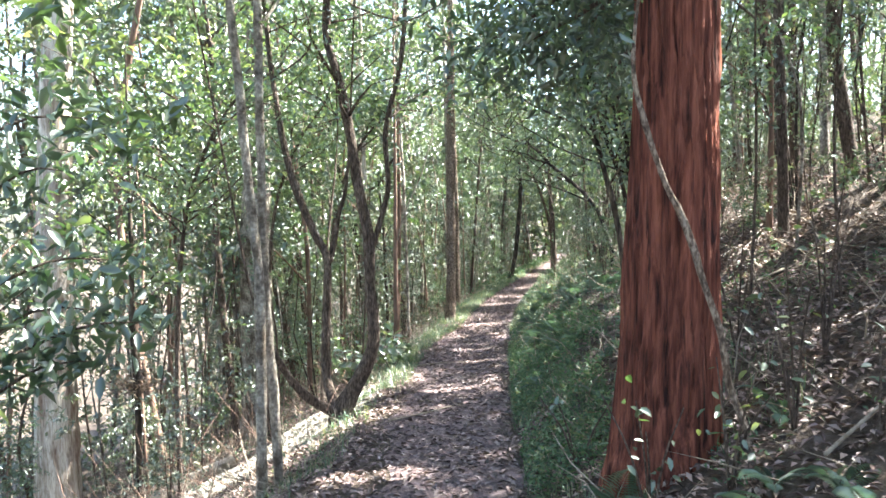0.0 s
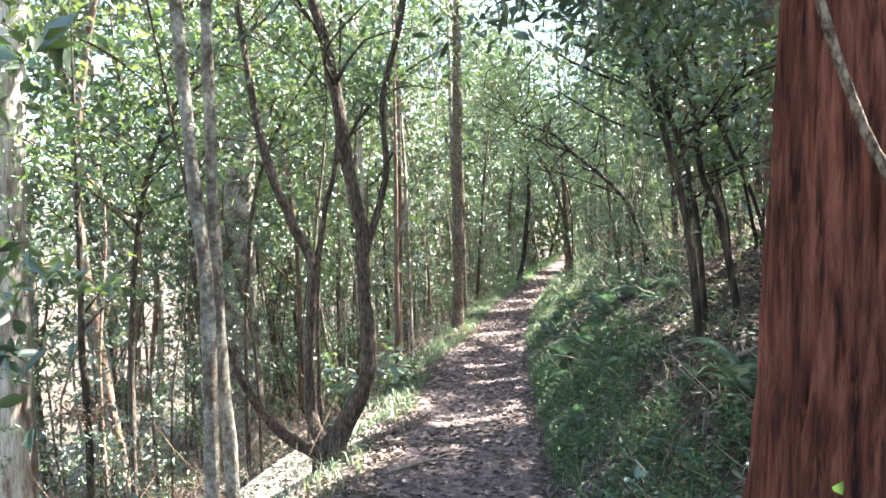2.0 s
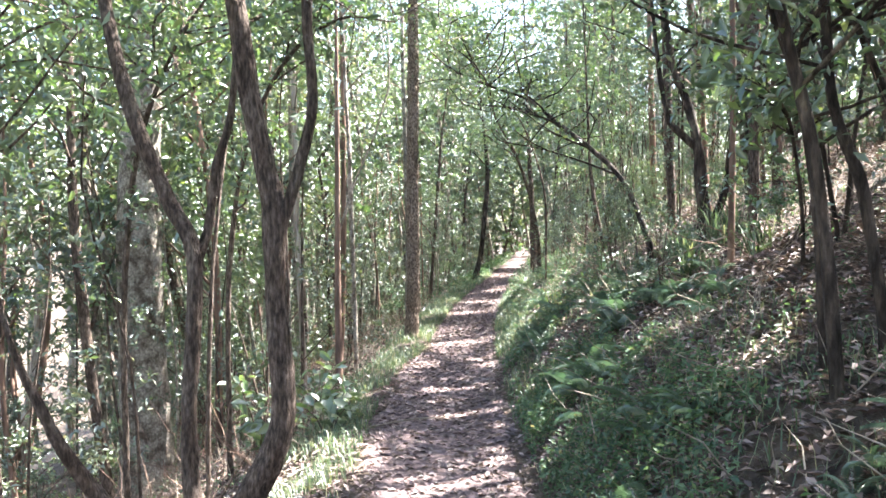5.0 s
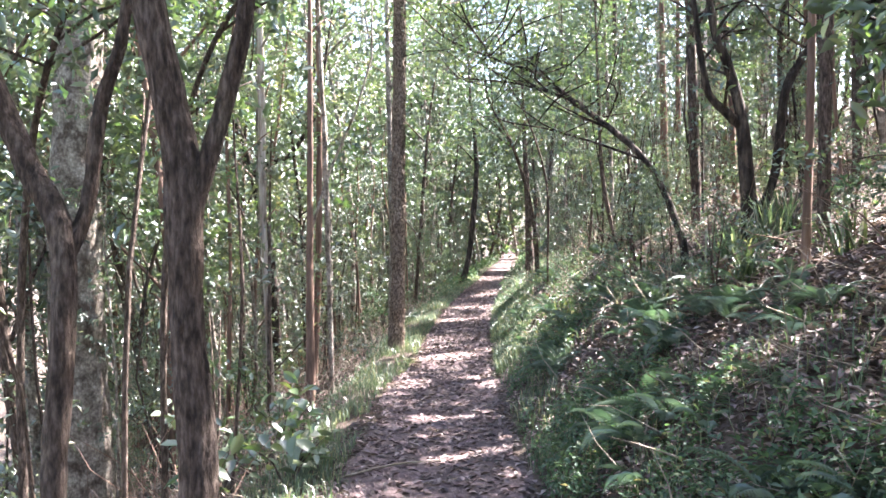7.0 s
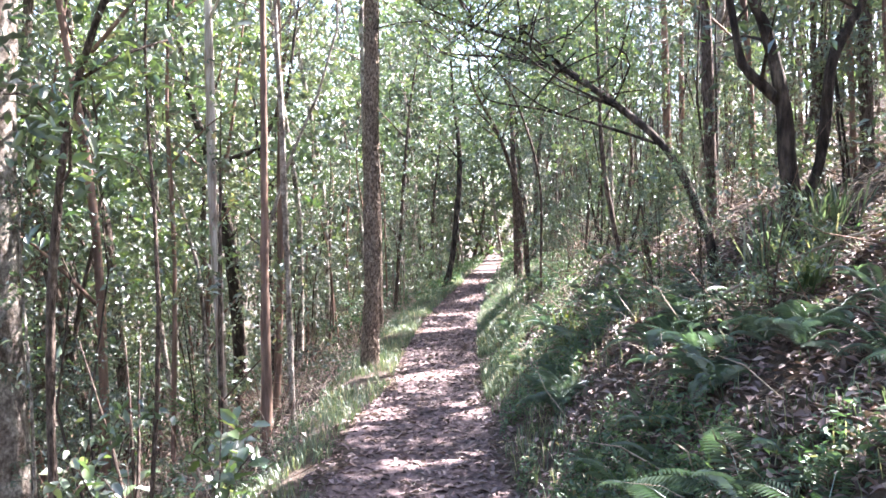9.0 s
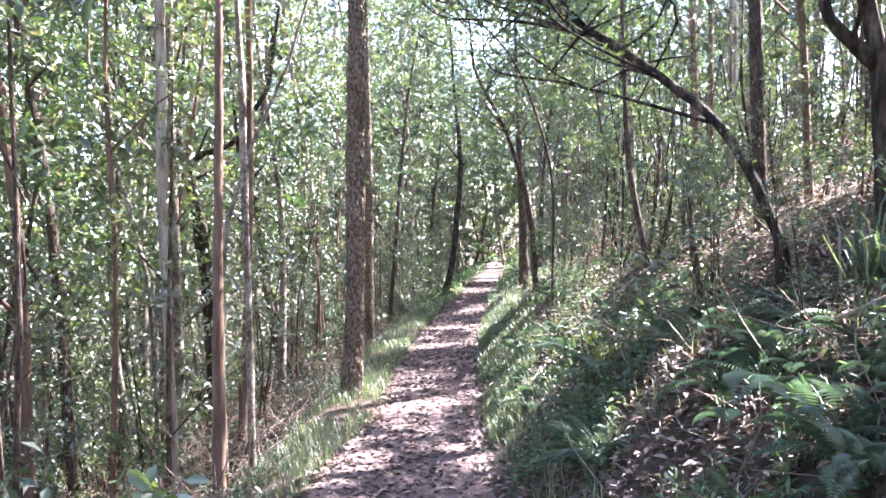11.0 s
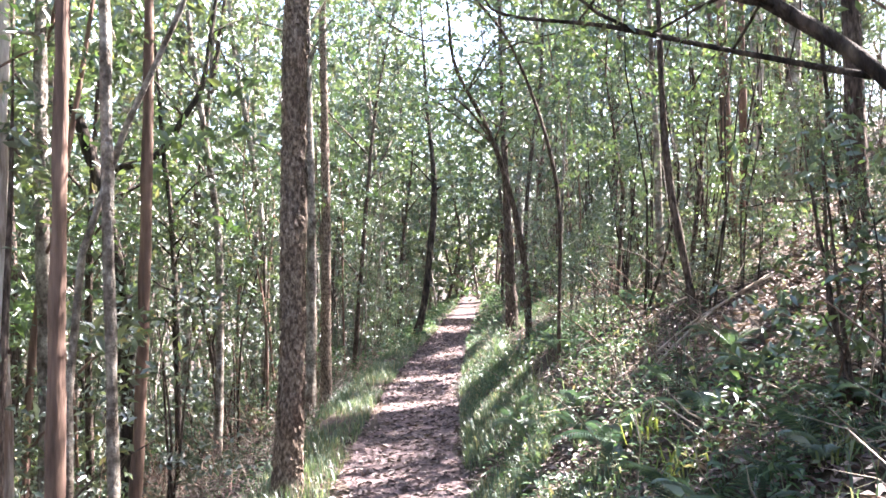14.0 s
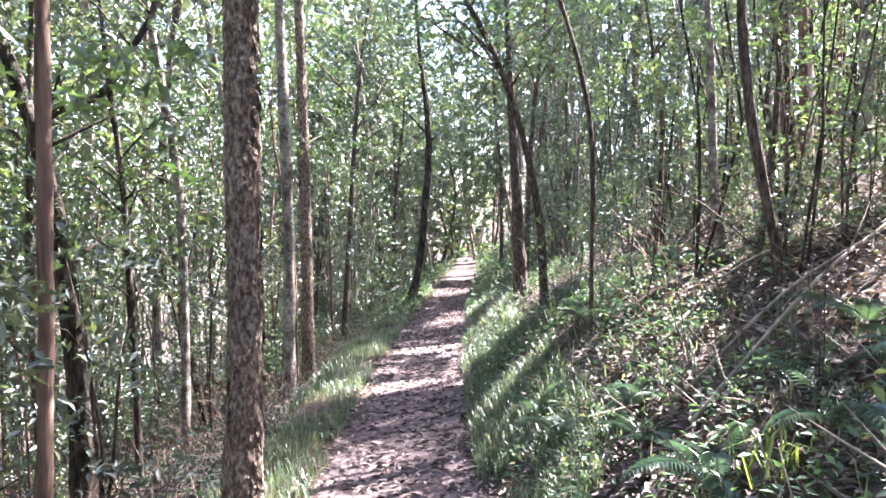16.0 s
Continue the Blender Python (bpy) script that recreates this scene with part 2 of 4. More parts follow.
# wider gaps higher up, which let the sun onto the leaves of the slope below the path: x, y, half width
GLADES = [(4.2, 18.0, 0.8), (5.6, 20.0, 0.9), (3.8, 22.0, 0.8), (6.0, 16.5, 0.9), (4.6, 14.4, 0.7), (7.0, 23.0, 1.0), (2.8, 17.0, 0.5), (-3.0, 6.0, 0.7), (-4.2, 8.5, 0.7), (-5.2, 12.5, 0.7), (-6.8, 11.0, 0.8), (7.6, 48.0, 1.0), (8.2, 51.0, 1.6), (9.0, 55.0, 1.8)]
STRIPS += [(x, y, half, 4.0) for x, y, half in GLADES]


def sunlit(p):
    """Which points stand in one of the openings."""
    hit = np.zeros(len(p), bool)
    s = np.array(sun_way)
    for x, y, half, low in STRIPS:
        d = p - np.array([x, y, float(ground_z(x, y))])
        k = d @ s
        hit |= (k > low) & (((d - k[:, None] * s) ** 2).sum(1) < half * half)
    return hit


# ---- builders ----
def mesh_of(name, verts, faces, material, smooth=False):
    me = bpy.data.meshes.new(name)
    me.from_pydata(verts, [], faces)
    me.materials.append(material)
    if smooth:
        me.polygons.foreach_set("use_smooth", [True] * len(me.polygons))
    me.update()
    return me


def part(name, me, parent, label=""):
    ob = new(name, me)
    ob.parent = parent
    return tagged(ob, label)


def thing(name, place, label, category, group=""):
    ob = new(name)
    ob.empty_display_size = 0.1
    ob.matrix_basis = pose(*place)
    return tagged(ob, label, category, group)


def quads_mesh(name, v, f, material):
    """A mesh out of numpy arrays: v (n, 3), f (m, 3) triangles."""
    me = bpy.data.meshes.new(name)
    me.vertices.add(len(v))
    me.vertices.foreach_set("co", np.asarray(v, np.float32).ravel())
    me.loops.add(len(f) * 3)
    me.loops.foreach_set("vertex_index", np.asarray(f, np.int32).ravel())
    me.polygons.add(len(f))
    me.polygons.foreach_set("loop_start", np.arange(0, len(f) * 3, 3, dtype=np.int32))
    me.materials.append(material)
    me.update(calc_edges=True)
    me.validate()
    return me


def unit(v):
    return v / np.maximum(np.linalg.norm(v, axis=-1, keepdims=True), 1e-6)


def leaves(name, at, size, material, droop=0.35, flat=0.0, width=0.36, fold=0.10, oval=False):
    """Leaves at the points given: each is a blade folded along its midrib, of two faces or, if oval, of four."""
    n = len(at)
    way = rng.normal(size=(n, 3))
    way[:, 2] = way[:, 2] * (1 - flat) * 0.7 - droop
    way = unit(way)
    nrm = rng.normal(size=(n, 3)) * (1 - 0.8 * flat)
    nrm[:, 2] = np.abs(nrm[:, 2]) + 0.5 + flat
    side = unit(np.cross(way, nrm))
    up = unit(np.cross(side, way))
    s = size * rng.uniform(0.55, 1.25, (n, 1))
    a = at - way * s * 0.5
    mid = at + way * s * 0.02
    b = mid + side * s * width * 0.5 + up * s * fold
    c = mid - side * s * width * 0.5 + up * s * fold
    t = at + way * s * 0.5 - up * s * fold
    if oval:
        w = side * s * width * 0.5
        b, c = at - way * s * 0.22 + w * 0.9 + up * s * fold * 0.8, at - way * s * 0.22 - w * 0.9 + up * s * fold * 0.8
        b2, c2 = at + way * s * 0.16 + w * 0.82 + up * s * fold * 0.5, at + way * s * 0.16 - w * 0.82 + up * s * fold * 0.5
        v = np.stack([a, b, b2, t, c2, c], 1).reshape(-1, 3)
        k = np.arange(n)[:, None] * 6
        f = np.concatenate([k + [[0, 1, 2]], k + [[0, 2, 3]], k + [[0, 3, 4]], k + [[0, 4, 5]]], 0)
        return quads_mesh(name, v, f, material)
    v = np.stack([a, b, t, c], 1).reshape(-1, 3)
    k = np.arange(n)[:, None] * 4
    f = np.concatenate([k + [[0, 1, 2]], k + [[0, 2, 3]]], 0)
    return quads_mesh(name, v, f, material)


def sprays(centres, ways, each, length):
    """Places and directions for leaves that stand in rows along leafy twigs."""
    n = len(centres)
    k = np.repeat(np.arange(n), each)
    t = rng.random(len(k))
    side = unit(np.cross(ways, np.array([[0, 0, 1.0]])))[k]
    s = rng.choice([-1.0, 1.0], len(k))
    at = centres[k] + ways[k] * (t * length)[:, None] + side * (s * 0.05 * rng.uniform(0.3, 1.3, len(k)))[:, None] + rng.normal(size=(len(k), 3)) * 0.03
    at[:, 2] -= 0.10 * t * t
    return at


def curve_points(stations, step=0.12):
    """A smooth line through stations (x, y, z, r)."""
    p = np.array(stations, float)
    if len(p) == 2:
        p = np.vstack([p[0], (p[0] + p[1]) / 2, p[1]])
    q = np.vstack([2 * p[0] - p[1], p, 2 * p[-1] - p[-2]])
    out = []
    for i in range(1, len(q) - 2):
        k = max(2, int(np.linalg.norm(q[i + 1, :3] - q[i, :3]) / step))
        for t in np.arange(k) / k:
            a, b, c, d = q[i - 1:i + 3]
            out.append(0.5 * (2 * b + (c - a) * t + (2 * a - 5 * b + 4 * c - d) * t * t + (3 * b - a - 3 * c + d) * t ** 3))
    out.append(p[-1])
    out = np.array(out)
    out[:, 3] = np.maximum(out[:, 3], 0.003)
    return out


def tube(stations, sides=9, step=0.12, knobs=0.10, furrows=0.0, seed=0):
    """A swept limb: the verts and faces of a tapered, slightly knobbly tube. furrows: depth of the bark's long ridges."""
    p = curve_points(stations, step)
    n = len(p)
    tang = unit(np.gradient(p[:, :3], axis=0))
    ref = np.array([1.0, 0.0, 0.0]) if abs(tang[0, 0]) < 0.9 else np.array([0, 1.0, 0])
    u = unit(np.cross(tang, ref))
    w = np.cross(tang, u)
    ang = np.arange(sides) * 2 * np.pi / sides
    along = np.cumsum(np.r_[0, np.linalg.norm(np.diff(p[:, :3], axis=0), axis=1)])
    A, Z = np.meshgrid(ang, along)
    r = p[:, 3:4] * (1 + knobs * np.sin(A * 2 + Z * 3.1 + seed) * np.sin(Z * 5.3 + seed * 1.7) + knobs * 0.6 * np.sin(A * 3 - Z * 7.7 + seed))
    if furrows:
        drift = 0.22 * np.sin(Z * 2.1 + seed) + 0.14 * np.sin(Z * 5.7 + A * 2) + 0.05 * np.sin(Z * 14 + A * 5)
        ridge = np.abs(np.sin(A * 11 + drift * 6 + 1.6 * np.sin(A * 3 + Z * 0.8))) ** 0.55 + 0.6 * np.abs(np.sin(A * 24 + drift * 12 + 2 * np.sin(A * 5 - Z * 1.3)))
        r = r + furrows * (ridge - 0.9)
    r = r * (1 + np.random.default_rng(int(abs(seed) * 50) + n).normal(size=r.shape) * knobs * 0.35)
    v = p[:, None, :3] + r[..., None] * (np.cos(A)[..., None] * u[:, None] + np.sin(A)[..., None] * w[:, None])
    v = v.reshape(-1, 3)
    f = []
    for i in range(n - 1):
        for j in range(sides):
            k = (j + 1) % sides
            f.append((i * sides + j, i * sides + k, (i + 1) * sides + k, (i + 1) * sides + j))
    f.append(tuple(range((n - 1) * sides, n * sides)))
    f.append(tuple(reversed(range(sides))))
    return v, f


def limb(name, stations, material, parent, base, sides=8, step=0.12, label="", furrows=0.0, knobs=0.10):
    st = [(x - base[0], y - base[1], z - base[2], r) for x, y, z, r in stations]
    v, f = tube(st, sides, step, knobs, furrows, seed=base[0] * 3 + base[1])
    return part(name, mesh_of(name, v.tolist(), f, material, True), parent, label)


def rooted(stations, flare=1.35):
    """The stem carried down into the ground, a little wider at its foot."""
    x, y, z, r = stations[0]
    g = gz(x, y)
    kept = [s for s in stations if s[2] > g + 0.25]
    flare = flare if r > 0.06 else 1.12
    return [(x, y, g - 0.12, r * flare), (x, y, g + 0.10, r * (1 + 0.2 * (flare - 1)))] + kept


def raised(stations, top, lean=(0, 0)):
    """The stem carried up to the height top, thinning out."""
    x, y, z, r = stations[-1]
    px, py, pz, _ = stations[-2]
    k = min(0.25, max(-0.25, (x - px) / max(z - pz, 0.2))), min(0.25, max(-0.25, (y - py) / max(z - pz, 0.2)))
    out = list(stations)
    for i in range(1, 4):
        h = (top - z) * i / 3
        if h > 0.2:
            out.append((x + (k[0] * 0.6 + lean[0]) * h, y + (k[1] * 0.6 + lean[1]) * h, z + h, r * (1 - 0.27 * i)))
    return out


def clear(p):
    """Which points leave the walker's way free."""
    d = np.abs(p[:, 0] - centre(p[:, 1]))
    h = p[:, 2] - trail_z(p[:, 1])
    return ~((d < 0.95) & (h < 2.55)) & (p[:, 2] > ground_z(p[:, 0], p[:, 1]) + 0.02)


def clusters(centres, count, spread, base):
    c = np.asarray(centres)[rng.integers(0, len(centres), count)]
    p = c + rng.normal(size=(count, 3)) * spread * np.array([1, 1, 0.75])
    return p[clear(p) & ~sunlit(p)] - np.array(base)


def twig_ends(stem, count, low, high, reach, base, tree, material):
    """Side branches from a stem, each a part; gives the places where their leaves sit."""
    p = curve_points(stem, 0.15)
    hs = p[(p[:, 2] > low) & (p[:, 2] < high)]
    ends = []
    if not len(hs):
        return ends
    for i in range(count):
        s = hs[rng.integers(len(hs))]
        a = rng.uniform(0, 2 * np.pi)
        k = reach * rng.uniform(0.5, 1.2)
        dx, dy = math.cos(a) * k, math.sin(a) * k
        q = [(s[0], s[1], s[2], min(s[3] * 0.45, 0.03)), (s[0] + dx * 0.5 + rng.normal() * 0.10 * k, s[1] + dy * 0.5 + rng.normal() * 0.10 * k, s[2] + k * rng.uniform(0.1, 0.5), 0.010), (s[0] + dx, s[1] + dy, s[2] + k * rng.uniform(0.2, 0.7), 0.005)]
        pts = np.array([e[:3] for e in q])
        mid = (pts[1:] + pts[:-1]) / 2
        if not (clear(pts).all() and clear(mid).all()):
            continue
        limb("limb", q, material, tree, base, 5, 0.2)
        for t in (0.4, 0.6, 0.8, 1.0):
            ends.append(pts[1] * (1 - t) * 2 + pts[2] * (2 * t - 1) if t > 0.5 else pts[0] * (1 - 2 * t) + pts[1] * 2 * t)
    return ends


def flaky(line, n, material, ob, base):
    """Small scales of bark that lift off a trunk."""
    low = line[line[:, 2] < line[0, 2] + 6]
    c = low[rng.integers(0, len(low), n)]
    a = rng.uniform(0, 2 * np.pi, n)
    out = np.stack([np.cos(a), np.sin(a), np.zeros(n)], 1)
    side = np.stack([-np.sin(a), np.cos(a), np.zeros(n)], 1)
    up = np.array([[0, 0, 1.0]])
    w, h = rng.uniform(0.010, 0.024, (n, 1)), rng.uniform(0.014, 0.04, (n, 1))
    at = c[:, :3] + out * (c[:, 3:4] * 1.03) + up * rng.uniform(-0.03, 0.03, (n, 1)) - np.array(base)
    tilt = rng.uniform(0.0, 0.012, (n, 1))
    v = np.stack([at - side * w + up * h, at + side * w * 0.8 + up * h * 0.9, at + side * w - up * h + out * tilt, at - side * w * 0.9 - up * h * 0.8 + out * tilt * 1.4], 1).reshape(-1, 3)
    k = np.arange(n)[:, None] * 4
    f = np.concatenate([k + [[0, 3, 2]], k + [[0, 2, 1]]], 0)
    tagged(part("bark", quads_mesh("bark", v, f, material), ob, "flaking scales of bark"), kind="stuff")


def tree(stems, material, label, top, leaf=LEAF, count=1500, low=2.0, reach=1.0, twigs=10, size=0.08, sides=10, spread=0.28, name="tree", group="", flakes=0, furrow=0.0, step=0.09):
    """A tree out of one or more fitted stems; side stems start on the first."""
    first = rooted(stems[0])
    base = (first[0][0], first[0][1], first[0][2] + 0.12)
    ob = thing(name, base, label, "tree", group)
    ends = []
    for i, s in enumerate(stems):
        s = raised(rooted(s) if i == 0 or s[0][2] < base[2] + 0.35 else s, top * (1 if i == 0 else 0.85))
        limb("trunk" if i == 0 else "limb", s, material, ob, base, sides if i == 0 else max(9, sides * 2 // 3), step, furrows=furrow, knobs=0.03 if s[0][3] > 0.2 else 0.10)
        ends += twig_ends(s, twigs if i == 0 else twigs // 2, base[2] + low, top, reach, base, ob, material)
    if flakes:
        flaky(curve_points(raised(first, top), 0.05), flakes, material, ob, base)
    if ends and count:
        at = clusters(ends, count, spread, base)
        part("crown", leaves("crown", at, size, leaf, oval=size >= 0.095 and first[0][1] < 12), ob)
    return ob


# ---- ground ----
def spaced(lo, fine_lo, fine_hi, hi, step):
    """Coordinates, fine in the middle and ever wider outside."""
    mid = list(np.arange(fine_lo, fine_hi, step))
    s, v, right = step, fine_hi, []
    while v < hi:
        right.append(v)
        s *= 1.18
        v += s
    s, v, left = step * 1.18, fine_lo - step * 1.18, []
    while v > lo:
        left.append(v)
        s *= 1.18
        v -= s
    return np.array([lo] + left[::-1] + mid + right + [hi])


def build_ground():
    xs, ys = spaced(-400, -4, 6, 400, 0.13), spaced(-200, -2, 26, 500, 0.15)
    X, Y = np.meshgrid(xs, ys)
    Z = ground_z(X, Y)
    v = np.stack([X, Y, Z], -1).reshape(-1, 3)
    w = len(xs)
    i, j = np.meshgrid(np.arange(len(ys) - 1), np.arange(w - 1), indexing="ij")
    k = (i * w + j).ravel()
    f = np.stack([k, k + 1, k + w + 1, k + w], 1)
    tagged(new("ground", mesh_of("ground", v.tolist(), f.tolist(), SOIL, True)), "brown hillside soil strewn with leaf litter", "ground", kind="structure")


def left_half(y):
    """How far the trodden ground reaches below the trail's middle line."""
    return np.interp(y, [0, 4.5, 7.0, 10.0, 13.0, 15.0, 40.0], [0.45, 0.46, 0.56, 0.64, 0.68, 0.43, 0.43])


def build_trail():
    ys = np.arange(-6, 60, 0.14)
    v, f, n = [], [], 15
    for i, y in enumerate(ys):
        wl = float(left_half(y)) + 0.07 * math.sin(y * 1.9) + 0.05 * math.sin(y * 5.3 + 1)
        wr = HALF + 0.05 * math.sin(y * 2.3 + 2) + 0.04 * math.sin(y * 6.1)
        for j in range(n):
            x = float(centre(y)) - wl + (wl + wr) * j / (n - 1)
            edge = min(j, n - 1 - j)
            v.append((x, y, gz(x, y) + (0.012 if edge else -0.02)))
    for i in range(len(ys) - 1):
        for j in range(n - 1):
            k = i * n + j
            f.append((k, k + 1, k + n + 1, k + n))
    tagged(new("trail", mesh_of("trail", v, f, TRAIL, True)), "narrow trodden earth footpath covered with dead leaves", "path", kind="structure")


def bare(p):
    """Sunny ground where only dry leaves lie."""
    return ((p[:, 0] + 1.9) / 1.25) ** 2 + ((p[:, 1] - 9.0) / 1.2) ** 2 < 1


def scattered(n, y0, y1, d0, d1, bias=1.0):
    """Points on the ground along the trail, d metres off its middle line (left is negative)."""
    y = y0 + (y1 - y0) * rng.random(n) ** bias
    x = centre(y) + rng.uniform(d0, d1, n)
    return np.stack([x, y, ground_z(x, y)], 1)


def stuff(name, me, label, category):
    return tagged(new(name, me), label, category, kind="stuff")


def blades(name, at, height, material, lean=0.35, width=0.006):
    """Grass blades: each bends over in two steps to a tip."""
    n = len(at)
    a = rng.uniform(0, 2 * np.pi, n)
    out = np.stack([np.cos(a), np.sin(a), np.zeros(n)], 1)
    side = np.stack([-np.sin(a), np.cos(a), np.zeros(n)], 1)
    h = (height * rng.uniform(0.5, 1.3, n))[:, None]
    b = lean * rng.uniform(0.3, 1.6, (n, 1))
    up = np.array([[0, 0, 1.0]])
    w = width * rng.uniform(0.7, 1.3, (n, 1)) * np.ones((1, 3))
    m1 = at + up * h * 0.6 + out * h * b * 0.35
    tip = at + up * h * (1 - b * 0.4) + out * h * b * 1.1
    v = np.stack([at - side * w, at + side * w, m1 + side * w * 0.8, m1 - side * w * 0.8, tip], 1).reshape(-1, 3)
    k = np.arange(n)[:, None] * 5
    f = np.concatenate([k + [[0, 1, 2]], k + [[0, 2, 3]], k + [[3, 2, 4]]], 0)
    return quads_mesh(name, v, f, material)


build_ground()
build_trail()


# ---- the trees that stand by the trail ----
def red_tree():
    foot = gz(1.25, 4.3)
    st = [(1.25, 4.3, foot - 0.25, 0.40), (1.25, 4.3, 0.40, 0.296), (1.267, 4.3, 0.93, 0.260), (1.286, 4.3, 1.56, 0.235), (1.31, 4.3, 2.2, 0.220), (1.324, 4.3, 2.82, 0.212),
          (1.36, 4.32, 5.0, 0.20), (1.36, 4.4, 9.0, 0.16), (1.4, 4.4, 13.0, 0.10)]
    base = (1.25, 4.3, foot)
    ob = thing("red_bark_tree", base, "massive tree with furrowed stringy red-brown bark beside the path", "tree")
    limb("trunk", st, BARK_RED, ob, base, 120, 0.07, "thick trunk with deep vertical red bark ridges", 0.032, 0.02)
    # a thin pale stem leans across the trunk
    limb("limb", [(1.59, 3.84, gz(1.59, 3.84) - 0.1, 0.021), (1.46, 3.88, 0.73, 0.019), (1.41, 3.90, 1.03, 0.018), (1.33, 3.91, 1.29, 0.018), (1.24, 3.93, 1.6, 0.017), (1.15, 3.95, 1.80, 0.015), (1.04, 3.97, 2.15, 0.014), (1.01, 4.02, 2.46, 0.011), (1.07, 4.02, 3.0, 0.008)],
         BARK_PINE, ob, base, 8, 0.06, "thin brown stem leaning against the trunk", 0.0, 0.2)
    low = []
    for q in ([(1.25, 4.4, 3.5, 0.03), (0.7, 4.2, 3.1, 0.016), (0.2, 4.6, 2.95, 0.007)], [(1.3, 4.5, 3.6, 0.03), (0.9, 5.4, 3.3, 0.016), (0.3, 6.6, 3.15, 0.007)], [(1.25, 4.4, 3.2, 0.03), (0.95, 4.6, 2.9, 0.018), (0.55, 5.0, 2.75, 0.008)], [(1.25, 4.5, 3.3, 0.03), (1.05, 5.2, 2.95, 0.016), (0.8, 6.0, 2.75, 0.007)], [(1.2, 4.4, 3.4, 0.03), (0.7, 4.8, 2.95, 0.014), (0.15, 5.6, 2.80, 0.006)], [(1.3, 4.6, 3.3, 0.03), (1.35, 5.6, 2.8, 0.014), (1.2, 6.6, 2.6, 0.006)]):
        limb("limb", q, BARK_DARK, ob, base, 6, 0.1)
        c = curve_points(q, 0.08)[3:, :3]
        low += [p - np.array([0, 0, 0.10]) for p in c]
    part("foliage", leaves("foliage", clusters(low, 4200, 0.24, base), 0.09, LEAF, 0.6, oval=True), ob, "dark drooping leaves over the path")
    ends = twig_ends(st, 26, 3.2, 9.0, 2.3, base, ob, BARK_RED)
    part("crown", leaves("crown", clusters(ends, 6000, 0.45, base), 0.10, LEAF_GUM), ob)


red_tree()
tree([[(-1.48, 6.0, -0.51, 0.043), (-1.46, 6.0, 0.26, 0.040), (-1.45, 6.0, 1.16, 0.040), (-1.51, 6.0, 1.91, 0.038), (-1.55, 6.0, 2.57, 0.034), (-1.61, 6.0, 3.35, 0.031)]],
     BARK_GREY, "slim straight tree with mottled grey bark beside its twin", 8.0, count=2600, low=3.4, reach=1.6, twigs=18, spread=0.4, sides=16, group="twin trees")
tree([[(-1.38, 6.15, -0.47, 0.038), (-1.395, 6.15, 0.22, 0.038), (-1.425, 6.15, 0.69, 0.037), (-1.44, 6.15, 1.6, 0.036), (-1.44, 6.15, 2.5, 0.034), (-1.43, 6.15, 3.39, 0.032)]],
     BARK_GREY, "slim straight tree with pale grey bark beside its twin", 8.5, count=2600, low=3.6, reach=1.6, twigs=18, spread=0.4, sides=16, group="twin trees")
tree([[(-1.12, 8.2, -0.61, 0.121), (-1.0, 8.2, -0.21, 0.082), (-0.81, 8.2, 0.15, 0.072), (-0.76, 8.2, 0.4, 0.066), (-0.79, 8.2, 0.82, 0.058), (-0.79, 8.2, 1.35, 0.058), (-0.83, 8.2, 1.65, 0.054), (-0.91, 8.2, 2.1, 0.050), (-0.99, 8.2, 2.7, 0.049), (-1.09, 8.2, 3.18, 0.045), (-1.18, 8.2, 3.54, 0.042), (-1.18, 8.2, 3.95, 0.040)],
      [(-0.79, 8.2, 1.24, 0.036), (-0.71, 8.19, 1.45, 0.030), (-0.63, 8.18, 1.71, 0.028), (-0.57, 8.18, 2.0, 0.026), (-0.59, 8.2, 2.51, 0.027), (-0.53, 8.2, 2.81, 0.027), (-0.42, 8.2, 3.22, 0.024), (-0.36, 8.2, 3.7, 0.021)],
      [(-1.14, 8.22, -0.62, 0.067), (-1.3, 8.35, -0.18, 0.049), (-1.32, 8.4, 0.31, 0.043), (-1.28, 8.45, 1.15, 0.044), (-1.42, 8.5, 1.47, 0.041), (-1.59, 8.55, 1.88, 0.040), (-1.71, 8.6, 2.26, 0.037), (-1.8, 8.65, 2.71, 0.032), (-1.9, 8.7, 3.41, 0.026)],
      [(-1.28, 8.45, 1.12, 0.028), (-1.21, 8.5, 1.31, 0.025), (-1.15, 8.5, 1.68, 0.022), (-1.06, 8.5, 1.99, 0.019), (-1.0, 8.5, 2.6, 0.012)],
      [(-1.16, 8.15, -0.54, 0.054), (-1.48, 7.97, -0.21, 0.041), (-1.68, 7.83, 0.12, 0.035), (-1.81, 7.7, 0.5, 0.023), (-1.95, 7.65, 1.0, 0.012)]],
     BARK_DARK, "dark many-stemmed tree with crooked trunks at the path's edge", 7.0, count=6000, low=3.0, reach=1.5, twigs=22, spread=0.38, sides=36, furrow=0.005, step=0.06)
tree([[(0.12, 16.2, -0.6, 0.105), (0.16, 16.2, 0.28, 0.09), (0.17, 16.2, 1.03, 0.088), (0.18, 16.2, 1.79, 0.087), (0.19, 16.2, 2.54, 0.085), (0.21, 16.2, 3.28, 0.083)]],
     BARK_PINE, "straight tree with flaky brown bark at the path's edge", 12.0, LEAF_GUM, 1500, 5.0, 1.6, sides=30, flakes=2600, furrow=0.005)
